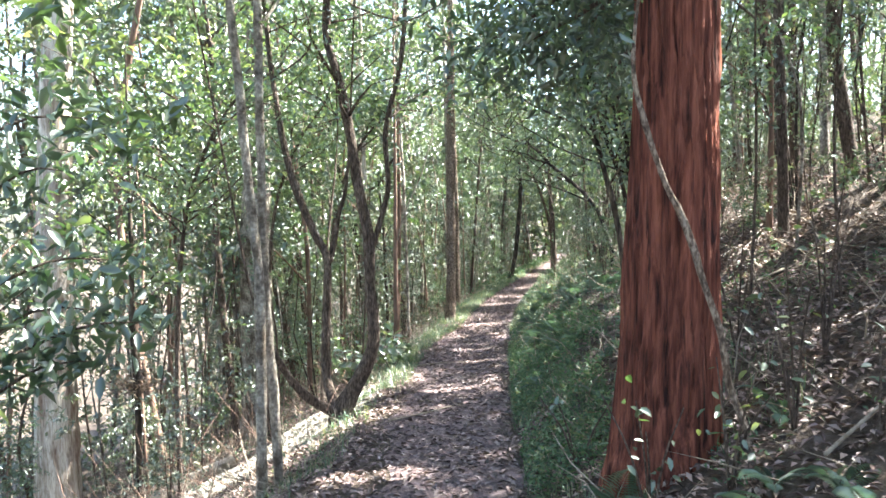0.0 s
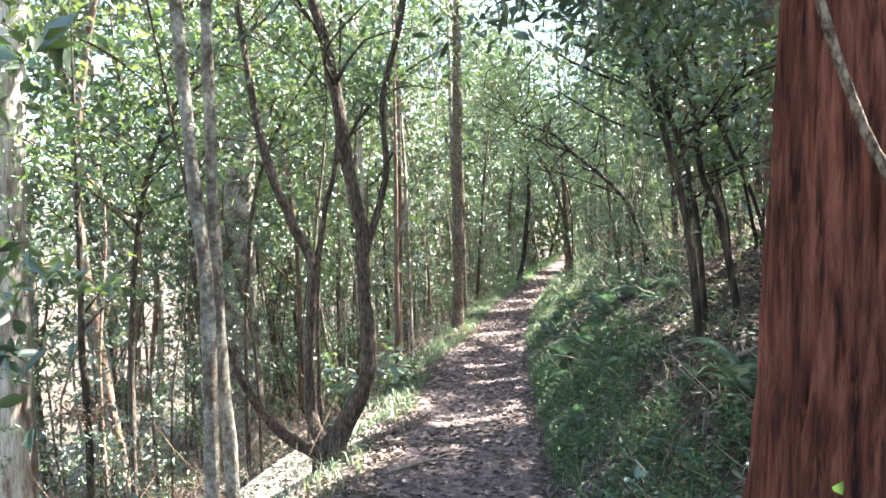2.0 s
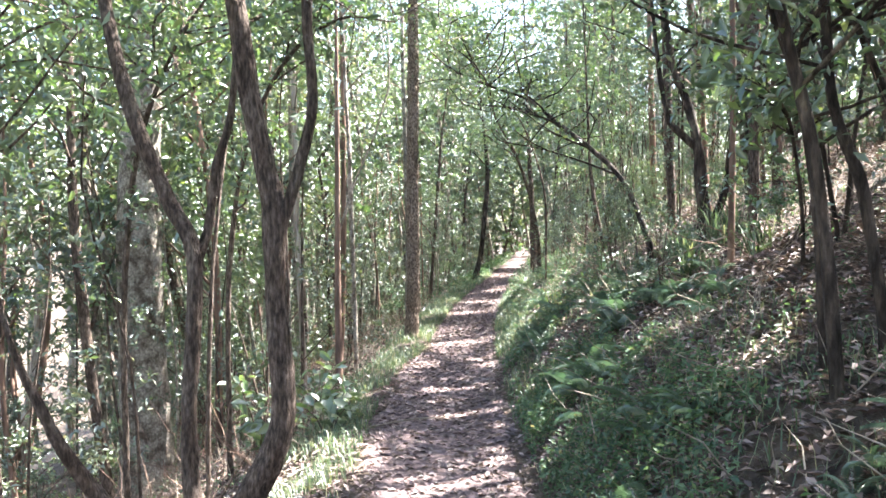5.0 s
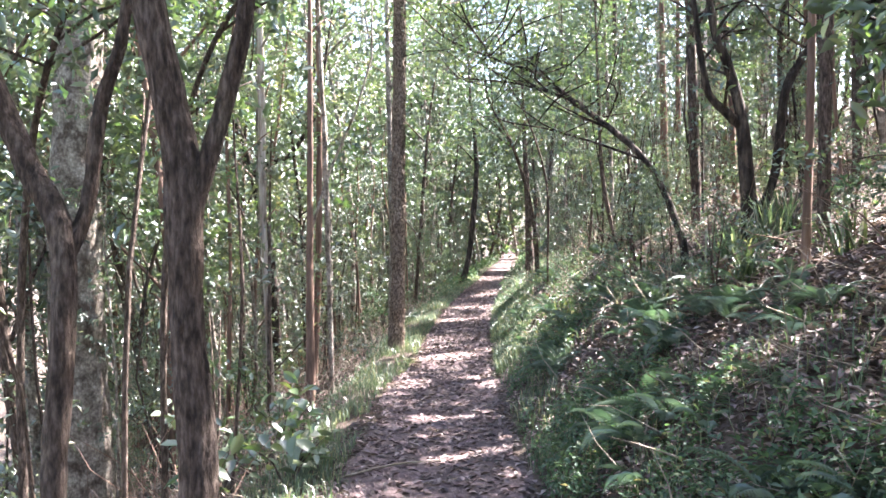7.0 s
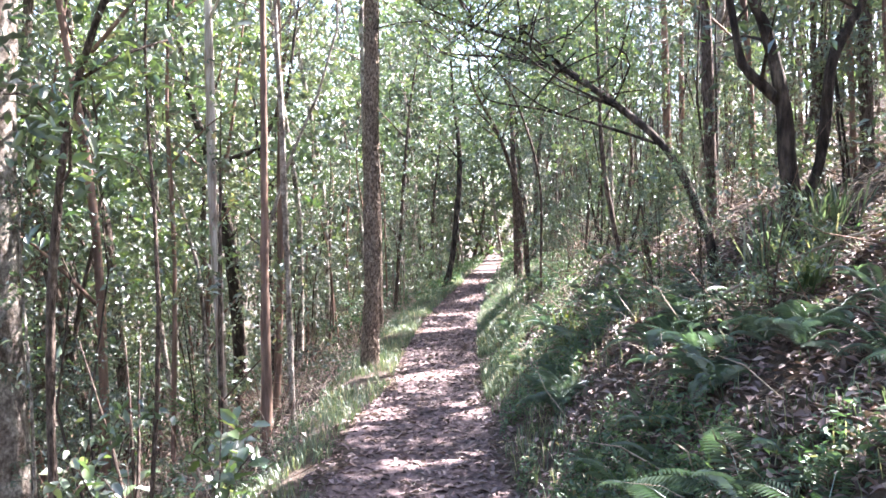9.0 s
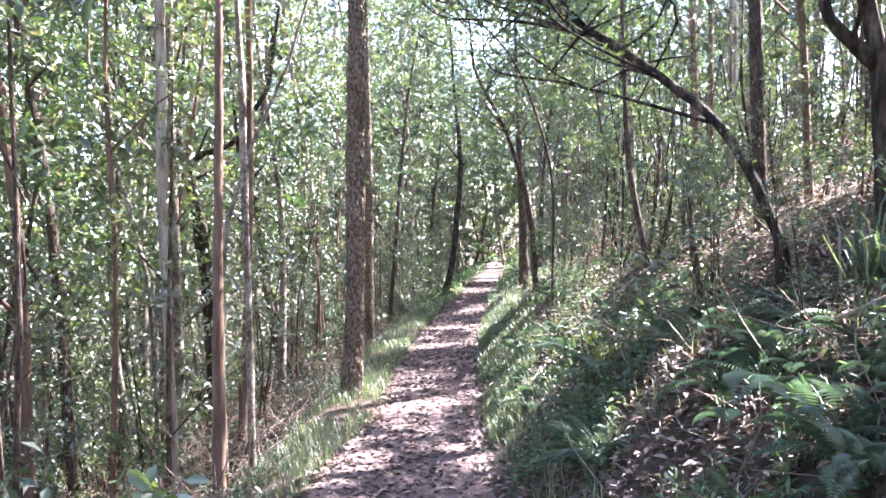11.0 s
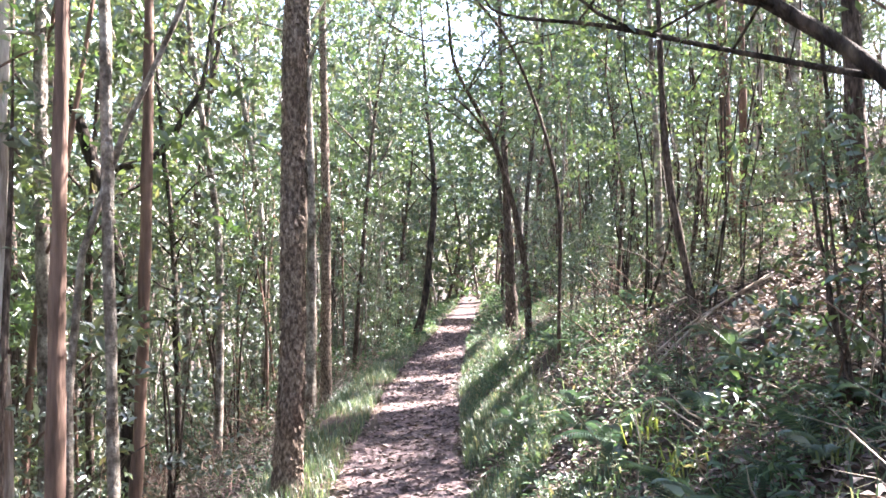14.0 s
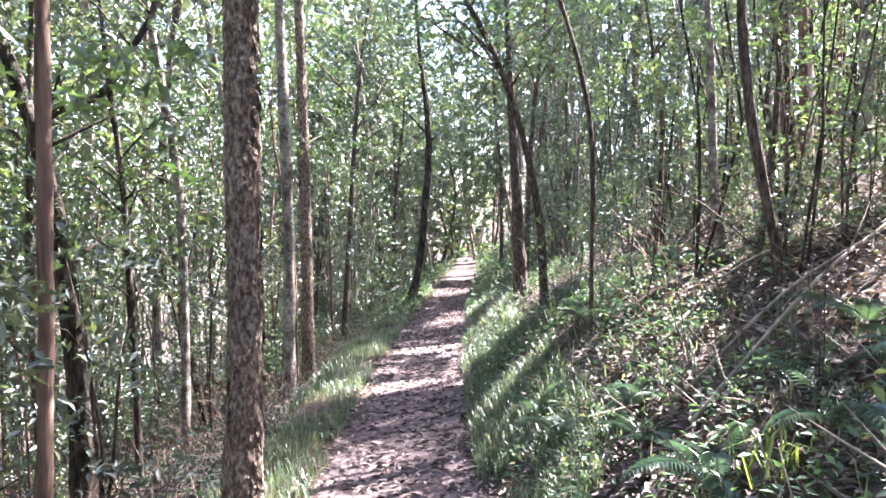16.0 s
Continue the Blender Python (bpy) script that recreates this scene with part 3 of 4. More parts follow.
tree([[(0.17, 21.0, -0.76, 0.074), (0.2, 21.0, 0.63, 0.067), (0.19, 21.0, 1.94, 0.064), (0.17, 21.0, 2.92, 0.06), (0.16, 21.0, 3.56, 0.054)]],
     BARK_GREY, "straight slim tree with grey-brown bark at the path's edge", 11.0, LEAF_GUM, 1500, 4.5, 1.4, group="pair of slim trees")
tree([[(0.38, 21.5, -0.73, 0.085), (0.39, 21.5, 0.6, 0.071), (0.39, 21.5, 1.99, 0.064), (0.38, 21.5, 3.02, 0.06), (0.37, 21.5, 3.7, 0.056)]],
     BARK_PINE, "straight slim tree with brown bark at the path's edge", 11.0, LEAF_GUM, 1500, 4.5, 1.4, group="pair of slim trees")
tree([[(2.50, 28.7, -0.9, 0.1), (2.70, 28.7, 0.03, 0.078), (2.86, 28.7, 1.47, 0.086), (2.93, 28.7, 2.19, 0.078), (2.93, 28.7, 3.2, 0.064), (2.79, 28.7, 4.63, 0.043)]],
     BARK_SHADED, "dark slender tree leaning over the path", 8.0, count=1400, low=3.0, reach=1.4)
tree([[(-0.92, 14.5, -0.7, 0.053), (-0.91, 14.5, 0.53, 0.044), (-0.89, 14.5, 1.63, 0.036), (-0.87, 14.5, 2.73, 0.03)]],
     BARK_PINK, "thin straight sapling with reddish bark", 7.0, count=900, low=4.2, reach=0.8)
tree([[(-1.51, 15.5, -0.9, 0.041), (-1.54, 15.5, 0.19, 0.041), (-1.57, 15.5, 1.28, 0.045), (-1.56, 15.5, 2.58, 0.05), (-1.56, 15.5, 3.02, 0.045)]],
     BARK_PALE, "thin pale-barked sapling catching the sun", 9.0, LEAF_GUM, 900, 4.5, 0.9)
tree([[(-0.69, 14.7, -0.7, 0.03), (-0.7, 14.7, 0.34, 0.03), (-0.72, 14.7, 1.46, 0.032), (-0.73, 14.7, 2.34, 0.028), (-0.75, 14.7, 2.79, 0.024)]],
     BARK_GREY, "thin grey sapling with bare lower stem", 6.0, count=700, low=3.6, reach=0.8)
tree([[(-1.03, 16.5, -0.9, 0.048), (-0.96, 16.5, 0.41, 0.045), (-0.91, 16.5, 2.56, 0.038), (-0.91, 16.5, 3.27, 0.034)]],
     BARK_PINK, "thin straight sapling with reddish bark", 8.0, count=700, low=4.4, reach=0.8)
tree([[(-1.74, 16.8, -1.0, 0.055), (-1.76, 16.8, 0.65, 0.055), (-1.78, 16.8, 1.8, 0.05), (-1.78, 16.8, 3.06, 0.045)]],
     BARK_GREY, "slim grey tree with peeling bark", 9.0, LEAF_GUM, 900, 4.4, 1.0)
tree([[(2.83, 12.75, 0.6, 0.040), (2.80, 12.8, 1.1, 0.036), (2.61, 13.1, 1.74, 0.033), (2.3, 13.4, 2.15, 0.031), (1.95, 13.7, 2.5, 0.029), (1.72, 14.2, 2.85, 0.022), (1.2, 14.5, 3.1, 0.015), (0.7, 14.8, 3.4, 0.008)],
      [(2.55, 13.18, 1.82, 0.015), (2.2, 13.6, 2.02, 0.013), (1.75, 13.9, 2.2, 0.011), (1.24, 14.2, 2.36, 0.007)],
      [(1.95, 13.7, 2.5, 0.018), (1.5, 14.4, 2.78, 0.013), (0.9, 14.9, 2.95, 0.007)]],
     BARK_SHADED, "crooked tree arching from the bank over the path", 4.0, count=3000, low=1.3, reach=0.9, twigs=22, size=0.07)
tree([[(3.42, 12.6, 0.92, 0.084), (3.4, 12.6, 1.2, 0.075), (3.32, 12.6, 2.14, 0.058), (3.17, 12.6, 2.69, 0.044), (3.05, 12.6, 2.96, 0.036)],
      [(3.32, 12.6, 2.08, 0.044), (3.15, 12.6, 2.23, 0.04), (3.0, 12.6, 2.37, 0.036), (2.93, 12.6, 2.69, 0.031), (2.88, 12.6, 2.96, 0.027)],
      [(3.52, 12.7, 0.96, 0.054), (3.71, 12.7, 1.63, 0.045), (3.8, 12.7, 2.39, 0.045), (3.95, 12.7, 2.72, 0.036), (4.1, 12.7, 3.0, 0.027)]],
     BARK_SHADED, "clump of dark crooked stems on the bank", 6.0, count=2400, low=1.2, reach=0.9, twigs=16, size=0.11)
BANK = [([(2.09, 7.4, 0.68, 0.028), (2.02, 7.4, 1.23, 0.028), (1.96, 7.4, 1.52, 0.028), (1.83, 7.4, 1.86, 0.025), (1.78, 7.4, 2.33, 0.023), (1.72, 7.4, 2.58, 0.02)], 5.5),
        ([(1.92, 7.6, 0.79, 0.026), (1.88, 7.6, 1.26, 0.023), (1.84, 7.6, 1.65, 0.023), (1.77, 7.6, 1.98, 0.021), (1.62, 7.6, 2.41, 0.019), (1.56, 7.6, 2.63, 0.016)], 4.6),
        ([(2.40, 7.6, 0.8, 0.022), (2.36, 7.5, 1.25, 0.019), (2.26, 7.5, 1.64, 0.017), (2.12, 7.5, 1.96, 0.017), (1.99, 7.5, 2.25, 0.016), (1.88, 7.5, 2.41, 0.013)], 4.5),
        ([(1.74, 7.2, 0.64, 0.030), (1.65, 7.2, 1.51, 0.028), (1.52, 7.2, 2.06, 0.026), (1.41, 7.2, 2.55, 0.022)], 4.4)]
for st, top in BANK:
    tree([st], BARK_SHADED, "thin dark leaning stem growing from the bank", top, count=2000, low=1.0, reach=1.0, twigs=18, size=0.08, group="thin stems on the bank")
for st, top, bark in (([(2.65, 8.0, 0.78, 0.049), (2.62, 8.0, 1.29, 0.046), (2.6, 8.0, 1.83, 0.046), (2.61, 8.0, 2.37, 0.046), (2.62, 8.0, 2.73, 0.042)], 9, BARK_PINK),
                      ([(4.83, 9.0, 0.8, 0.086), (4.71, 9.0, 1.4, 0.08), (4.66, 9.0, 2.09, 0.08), (4.61, 9.0, 3.4, 0.08), (4.59, 9.0, 4.05, 0.08)], 11, BARK_DARK),
                      ([(4.51, 10.0, 1.27, 0.074), (4.48, 10.0, 2.15, 0.075), (4.33, 10.0, 3.25, 0.075), (4.15, 10.0, 4.34, 0.07)], 11, BARK_DARK),
                      ([(3.21, 16.0, 0.43, 0.033), (3.16, 16.0, 0.95, 0.03), (3.05, 16.0, 1.48, 0.03), (2.99, 16.0, 1.92, 0.027), (2.97, 16.0, 2.24, 0.024)], 6, BARK_DARK),
                      ([(3.67, 17.5, 0.2, 0.037), (3.63, 17.5, 0.9, 0.035), (3.61, 17.5, 1.37, 0.035), (3.59, 17.5, 2.24, 0.033), (3.56, 17.5, 2.67, 0.029)], 7, BARK_GREY),
                      ([(5.0, 18.5, 0.52, 0.063), (4.92, 18.5, 1.16, 0.063), (4.88, 18.5, 1.95, 0.063), (4.84, 18.5, 2.98, 0.058)], 10, BARK_PINK),
                      ([(5.17, 18.7, 0.56, 0.04), (5.18, 18.7, 1.43, 0.045), (5.19, 18.7, 2.25, 0.045), (5.18, 18.7, 3.05, 0.04)], 10, BARK_PINK),
                      ([(3.13, 21.6, 0.16, 0.093), (3.11, 21.6, 0.61, 0.086), (3.08, 21.6, 1.41, 0.064), (3.04, 21.6, 2.36, 0.05), (3.0, 21.6, 3.37, 0.036)], 8, BARK_DARK)):
    tree([st], bark, "straight slim tree standing on the slope above the path" if bark is not BARK_PINK else "slim tree with reddish bark on the slope above the path", top, LEAF_GUM, 900, 2.6, 1.1)
tree([[(-2.16, 21.0, -1.2, 0.127), (-2.22, 21.0, -0.0, 0.114), (-2.35, 21.0, 1.14, 0.107), (-2.5, 21.0, 2.01, 0.094), (-2.73, 21.0, 2.75, 0.074), (-2.93, 21.0, 3.48, 0.06)],
      [(-2.49, 21.0, 2.1, 0.067), (-2.28, 21.0, 2.29, 0.054), (-1.98, 21.0, 2.38, 0.047), (-1.74, 21.0, 2.54, 0.047), (-1.46, 21.0, 2.98, 0.043), (-1.28, 21.0, 3.27, 0.04), (-1.2, 21.0, 3.52, 0.033)]],
     BARK_SHADED, "dark tree with a limb bent like an elbow", 8.0, count=2000, low=2.6, reach=1.2)
tree([[(-1.57, 21.1, -0.9, 0.045), (-1.60, 21.1, 0.3, 0.041), (-1.62, 21.1, 1.12, 0.037), (-1.67, 21.1, 1.89, 0.034), (-1.74, 21.1, 2.46, 0.03)]], BARK_SHADED, "thin dark sapling below the path", 5.0, count=700, low=2.0)
tree([[(-6.87, 13.3, -2.9, 0.38), (-6.8, 13.3, -0.37, 0.323), (-6.74, 13.3, 1.6, 0.294), (-6.63, 13.3, 3.55, 0.264), (-6.51, 13.3, 5.47, 0.235)]],
     BARK_PALE, "tall thick gum tree with pale smooth bark", 18.0, LEAF_GUM, 2500, 9.0, 2.4, sides=28)
tree([[(-3.65, 14.9, -1.9, 0.36), (-3.66, 14.9, -0.17, 0.313), (-3.65, 14.9, 1.22, 0.292), (-3.58, 14.9, 2.59, 0.263), (-3.51, 14.9, 3.94, 0.242)]],
     BARK_GREY, "tall thick gum tree with peeling pale and brown bark", 18.0, LEAF_GUM, 2500, 9.0, 2.4, sides=28)
hung = tree([[(-4.12, 10.1, -2.2, 0.045), (-4.11, 10.1, -0.51, 0.042), (-4.14, 10.1, 0.1, 0.037), (-4.12, 10.1, 1.22, 0.033), (-4.11, 10.1, 1.97, 0.026)]], BARK_SHADED, "thin dark sapling below the path", 4.0, count=600, low=2.6)
at = np.array([0, 0, -0.50 - gz(-4.12, 10.1)]) + rng.normal(size=(240, 3)) * np.array([0.16, 0.16, 0.09])
part("dead_foliage", leaves("dead_foliage", at, 0.10, DEAD, 0.3), hung, "clump of brown dead leaves caught in the sapling")


tree([[(2.85, 19.6, 0.3, 0.045), (2.78, 19.5, 1.0, 0.04), (2.6, 19.4, 1.8, 0.035), (2.3, 19.3, 2.6, 0.028), (1.9, 19.2, 3.3, 0.02)]],
     BARK_DARK, "leaning young tree with fresh bright green leaves", 5.2, LEAF_LIME, 3200, 2.0, 1.2, 18, size=0.10, spread=0.36)


tree([[(-1.75, 11.4, -0.8, 0.028), (-1.7, 11.35, 0.8, 0.024), (-1.5, 11.3, 2.0, 0.020), (-1.1, 11.2, 2.8, 0.02), (-0.6, 11.1, 3.15, 0.013), (-0.1, 11.0, 3.1, 0.006)]],
     BARK_DARK, "slender tree whose leafy bough hangs over the path", 3.25, LEAF, 700, 2.6, 0.5, 16, size=0.12, spread=0.16)

for st, top in (([(-2.55, 10.9, -1.2, 0.03), (-2.5, 10.85, 0.6, 0.026), (-2.3, 10.7, 1.9, 0.022), (-1.9, 10.4, 2.7, 0.016), (-1.5, 10.2, 3.2, 0.01)], 3.6),
                ([(-3.3, 9.3, -1.6, 0.034), (-3.25, 9.3, 0.5, 0.03), (-3.0, 9.2, 2.0, 0.024), (-2.5, 9.2, 3.0, 0.016), (-1.9, 9.3, 3.5, 0.01)], 3.9),
                ([(2.5, 17.2, 0.5, 0.018), (2.45, 17.1, 1.8, 0.016), (2.0, 17.0, 3.0, 0.013), (1.3, 16.9, 3.7, 0.012)], 4.2)):
    tree([st], BARK_DARK, "slender tree with leafy boughs drooping towards the path", top, LEAF_LIME, 2400, 3.2, 1.1, 24, size=0.095, spread=0.26, group="drooping trees by the path")

tree([[(2.75, 9.3, 1.0, 0.016), (2.7, 9.25, 1.5, 0.013), (2.5, 9.05, 2.0, 0.010), (2.25, 8.85, 2.15, 0.006)]],
     BARK_SHADED, "leafy sapling with large dark leaves leaning from the bank", 2.3, LEAF, 420, 0.7, 0.35, 16, size=0.13, spread=0.12)

# ---- a young tree close to the start, whose leafy boughs hang beside the path ----
def young_tree():
    base = (-2.75, 4.1, gz(-2.75, 4.1))
    ob = thing("young_tree", base, "young tree with drooping dark green leaves beside the path", "tree")
    limb("trunk", [(-2.75, 4.1, base[2] - 0.1, 0.04), (-2.7, 4.1, 0.6, 0.03), (-2.6, 4.05, 2.0, 0.022), (-2.65, 4.0, 3.4, 0.012)], BARK_DARK, ob, base)
    tips = []
    for z, dx, dy, dz in ((0.9, 0.7, 0.1, 0.35), (1.2, 0.75, 0.3, 0.3), (1.6, 0.75, -0.1, 0.4), (2.0, 0.65, 0.3, 0.3), (0.6, 0.6, 0.4, 0.3), (0.8, 0.85, 0.6, 0.3)):
        q = [(-2.65, 4.07, z, 0.012), (-2.65 + dx * 0.6, 4.07 + dy * 0.6, z + dz * 0.8, 0.008), (-2.65 + dx, 4.07 + dy, z + dz * 0.8, 0.004)]
        limb("limb", q, BARK_DARK, ob, base, 5, 0.1)
        tips += list(curve_points(q, 0.08)[4:, :3])
    part("crown", leaves("crown", clusters(tips, 520, 0.13, base), 0.12, LEAF, 0.7, width=0.42, oval=True), ob)


young_tree()


# ---- the woods around: a few kinds of tree and shrub, many of each ----
def lobes(n_sprays, each, radius, z0, z1, count, size, flatten=0.55):
    """Leaf places of an uneven crown: some lobes round the stem, each full of leafy twigs, with gaps between."""
    a = rng.uniform(0, 2 * np.pi, count)
    h = np.linspace(z0, z1, count) + rng.normal(size=count) * 0.12 * (z1 - z0) / count
    r = radius * rng.uniform(0.25, 0.85, count) * (1 - 0.45 * (h - z0) / (z1 - z0))
    c = np.stack([r * np.cos(a), r * np.sin(a), h], 1)
    k = rng.integers(0, count, n_sprays)
    big = rng.uniform(0.6, 1.2, count)[k][:, None]
    at = c[k] + unit(rng.normal(size=(n_sprays, 3))) * big * radius * 0.42 * rng.random((n_sprays, 1)) ** 0.45 * np.array([1, 1, flatten])
    way = unit((at - c[k]) * np.array([1, 1, 0.4]) + rng.normal(size=(n_sprays, 3)) * 0.15)
    return sprays(at, way, each, 0.32 * size / 0.09), c


def kind_of_tree(name, label, height, r, bark, leaf, twigs, each, radius, z0, size, count, stems=1, skip=2):
    ob = thing(name, (0, -60, 0), label, "shrub" if name.endswith("shrub") else "tree")
    at, cs = lobes(twigs, each, radius, z0, height, count, size)
    for s in range(stems):
        a, lean = rng.uniform(0, 6.28), rng.uniform(0.02, 0.07) * height * (3 if stems > 1 else 1)
        k = [rng.normal() * 0.025 * height for _ in range(4)]
        st = [(0.05 * s, 0, -0.4, r * 1.3), (0.05 * s, 0, 0.05, r), (k[0] + lean * 0.3 * math.cos(a), k[1] + lean * 0.3 * math.sin(a), height * 0.35, r * 0.85),
              (k[2] + lean * 0.6 * math.cos(a), k[3] + lean * 0.6 * math.sin(a), height * 0.68, r * 0.55), (lean * math.cos(a), lean * math.sin(a), height * 0.98, r * 0.15)]
        v, f = tube(st, 5 if stems > 1 else 7, 0.5, 0.12, seed=s + height)
        part("trunk" if stems == 1 else "stem", mesh_of("trunk", v.tolist(), f, bark, True), ob)
    for c in cs[::skip]:
        s = np.array([0, 0, max(0.1, c[2] - np.hypot(c[0], c[1]) * 0.9)])
        mid = s * 0.45 + c * 0.55 + np.array([rng.normal() * 0.09, rng.normal() * 0.09, 0.05 + rng.random() * 0.12]) * max(0.6, np.hypot(c[0], c[1]))
        v, f = tube([(*s, min(r * 0.4, 0.022)), (*mid, min(r * 0.28, 0.014)), (*c, 0.005)], 4, 0.5)
        part("limb", mesh_of("limb", v.tolist(), f, bark, True), ob)
    part("crown", leaves("crown", at, size, leaf, 0.45, width=0.40), ob)
    ob["reach"], ob["low"] = radius * 1.1, z0
    return ob


SAPLINGS = [kind_of_tree("understory_tree", lb, h, r, b, lf, n, 18, w, z0, s, c) for lb, h, r, b, lf, n, w, z0, s, c in (
    ("small leafy tree with a dark stem in the undergrowth", 5.0, 0.032, BARK_DARK, LEAF, 130, 1.25, 0.5, 0.080, 10),
    ("small leafy tree with a grey stem in the undergrowth", 6.2, 0.040, BARK_GREY, LEAF, 140, 1.35, 1.0, 0.084, 11),
    ("small tree with fresh yellow-green leaves", 4.2, 0.026, BARK_DARK, LEAF_LIME, 110, 1.15, 0.6, 0.08, 9),
    ("slender tree with grey-green hanging leaves", 7.2, 0.045, BARK_PINK, LEAF_GUM, 140, 1.3, 1.8, 0.09, 12),
    ("small leafy tree leaning in the undergrowth", 3.6, 0.024, BARK_DARK, LEAF_GUM, 110, 1.2, 0.3, 0.078, 8))]
SHRUBS = [kind_of_tree("shrub", lb, h, 0.014, BARK_DARK, lf, n, 15, w, 0.15, s, c, 3) for lb, h, lf, n, w, s, c in (
    ("leafy green shrub in the undergrowth", 1.5, LEAF, 60, 0.75, 0.08, 7), ("grey-green shrub with thin stems", 2.1, LEAF_GUM, 75, 0.85, 0.085, 9),
    ("low dense green shrub", 0.9, HERB, 60, 0.65, 0.065, 6), ("shrub with fresh yellow-green leaves", 1.6, LEAF_LIME, 50, 0.75, 0.085, 6))]
POLES = [kind_of_tree("tall_tree", lb, h, r, b, LEAF_GUM, n, 12, w * 1.15, z0 + 0.8, s * 1.4, c, 1, 4) for lb, h, r, b, n, w, z0, s, c in (
    ("tall slim tree with a dark bare trunk and high crown", 13, 0.075, BARK_DARK, 110, 2.0, 4.2, 0.16, 11), ("tall slim tree with a grey trunk and high crown", 15, 0.09, BARK_GREY, 110, 2.2, 5.5, 0.17, 11),
    ("tall slim tree with a pale trunk and high crown", 16, 0.085, BARK_PALE, 100, 2.2, 6.0, 0.17, 10), ("tall slim tree with a reddish trunk and high crown", 12, 0.06, BARK_PINK, 100, 1.8, 4.0, 0.15, 11))]
FINE = [kind_of_tree("fine_leaved_shrub", lb, h, r, b, lf, n, 18, w, 0.3, 0.057, c, 2) for lb, h, r, b, lf, n, w, c in (
    ("tall shrub with thin dark stems and many small leaves", 3.2, 0.014, BARK_SHADED, LEAF, 95, 1.1, 10), ("airy shrub with small grey-green leaves", 2.6, 0.012, BARK_DARK, LEAF_GUM, 80, 1.0, 9),
    ("upright thin-stemmed shrub with small dark leaves", 4.2, 0.018, BARK_SHADED, LEAF, 110, 1.2, 12))]
FAR_TREES = [kind_of_tree("background_tree", lb, h, r, b, lf, 60, 13, w, z0, 0.16, c, 1, 4) for lb, h, r, b, lf, w, z0, c in (
    ("leafy tree farther off in the woods", 6.5, 0.045, BARK_DARK, LEAF, 1.7, 0.6, 11), ("leafy grey-green tree farther off in the woods", 8.0, 0.05, BARK_GREY, LEAF_GUM, 1.8, 1.0, 12), ("pale green tree farther off in the woods", 7.0, 0.045, BARK_PINK, LEAF_GUM, 1.7, 0.8, 12))]
END_TREES = [kind_of_tree("distant_tree", lb, h, r, b, lf, 60, 13, w, z0, 0.32, c) for lb, h, r, b, lf, w, z0, c in (
    ("dense leafy tree where the path goes out of sight", 7.0, 0.06, BARK_DARK, LEAF, 2.2, 0.3, 12), ("dense grey-green tree where the path goes out of sight", 8.5, 0.06, BARK_GREY, LEAF_GUM, 2.2, 0.4, 13))]
TALL_WOODS = [kind_of_tree("woodland_tree", lb, h, r, b, lf, 150, 12, w, z0, 0.27, c, 1, 4) for lb, h, r, b, lf, w, z0, c in (
    ("tall leafy tree standing deep in the woods", 15, 0.11, BARK_DARK, LEAF, 2.6, 5.0, 14), ("tall grey-green gum deep in the woods", 17, 0.13, BARK_PALE, LEAF_GUM, 2.8, 6.5, 15))]
SPREADING = [kind_of_tree("spreading_tree", lb, h, r, b, lf, 130, 17, w, z0, 0.155, c) for lb, h, r, b, lf, w, z0, c in (
    ("spreading tree whose crown reaches over the path", 8.5, 0.06, BARK_DARK, LEAF, 2.9, 3.4, 11), ("spreading grey-stemmed tree with hanging leaves", 10.0, 0.07, BARK_GREY, LEAF_GUM, 3.0, 3.8, 12))]
WHIPS = [kind_of_tree("thin_pole", lb, h, r, b, LEAF, 26, 14, 0.7, z0, 0.09, 5) for lb, h, r, b, z0 in (
    ("thin bare pole of a young tree with few leaves", 5.5, 0.020, BARK_GREY, 3.2), ("thin dark pole of a young tree with few leaves", 4.8, 0.016, BARK_DARK, 2.6), ("thin reddish pole of a young tree with few leaves", 6.2, 0.026, BARK_PINK, 3.6))]

# ground kept open round and before the trees by the path
OPEN = [(-1.5, 6.1, 1.0), (-1.3, 8.3, 1.3), (2.5, 10.3, 0.5), (2.8, 11.5, 0.5), (3.4, 12.6, 0.6), (2.3, 6.6, 1.0), (2.2, 7.6, 0.9), (-1.3, 18.6, 0.9), (-1.8, 20.2, 1.0), (-2.4, 21.2, 0.9), (3.2, 14.6, 0.8), (-1.0, 13.6, 0.9), (0.1, 15.5, 1.1), (0.2, 20.0, 1.0), (-2.4, 9.6, 0.9), (-3.3, 6.6, 0.8), (-4.3, 8.6, 0.9), (-5.3, 10.5, 0.9), (-6.1, 12.1, 0.9), (-7.2, 11.5, 0.8), (-2.3, 11.4, 0.5), (-3.0, 13.3, 0.5), (-4.0, 9.8, 0.6)]


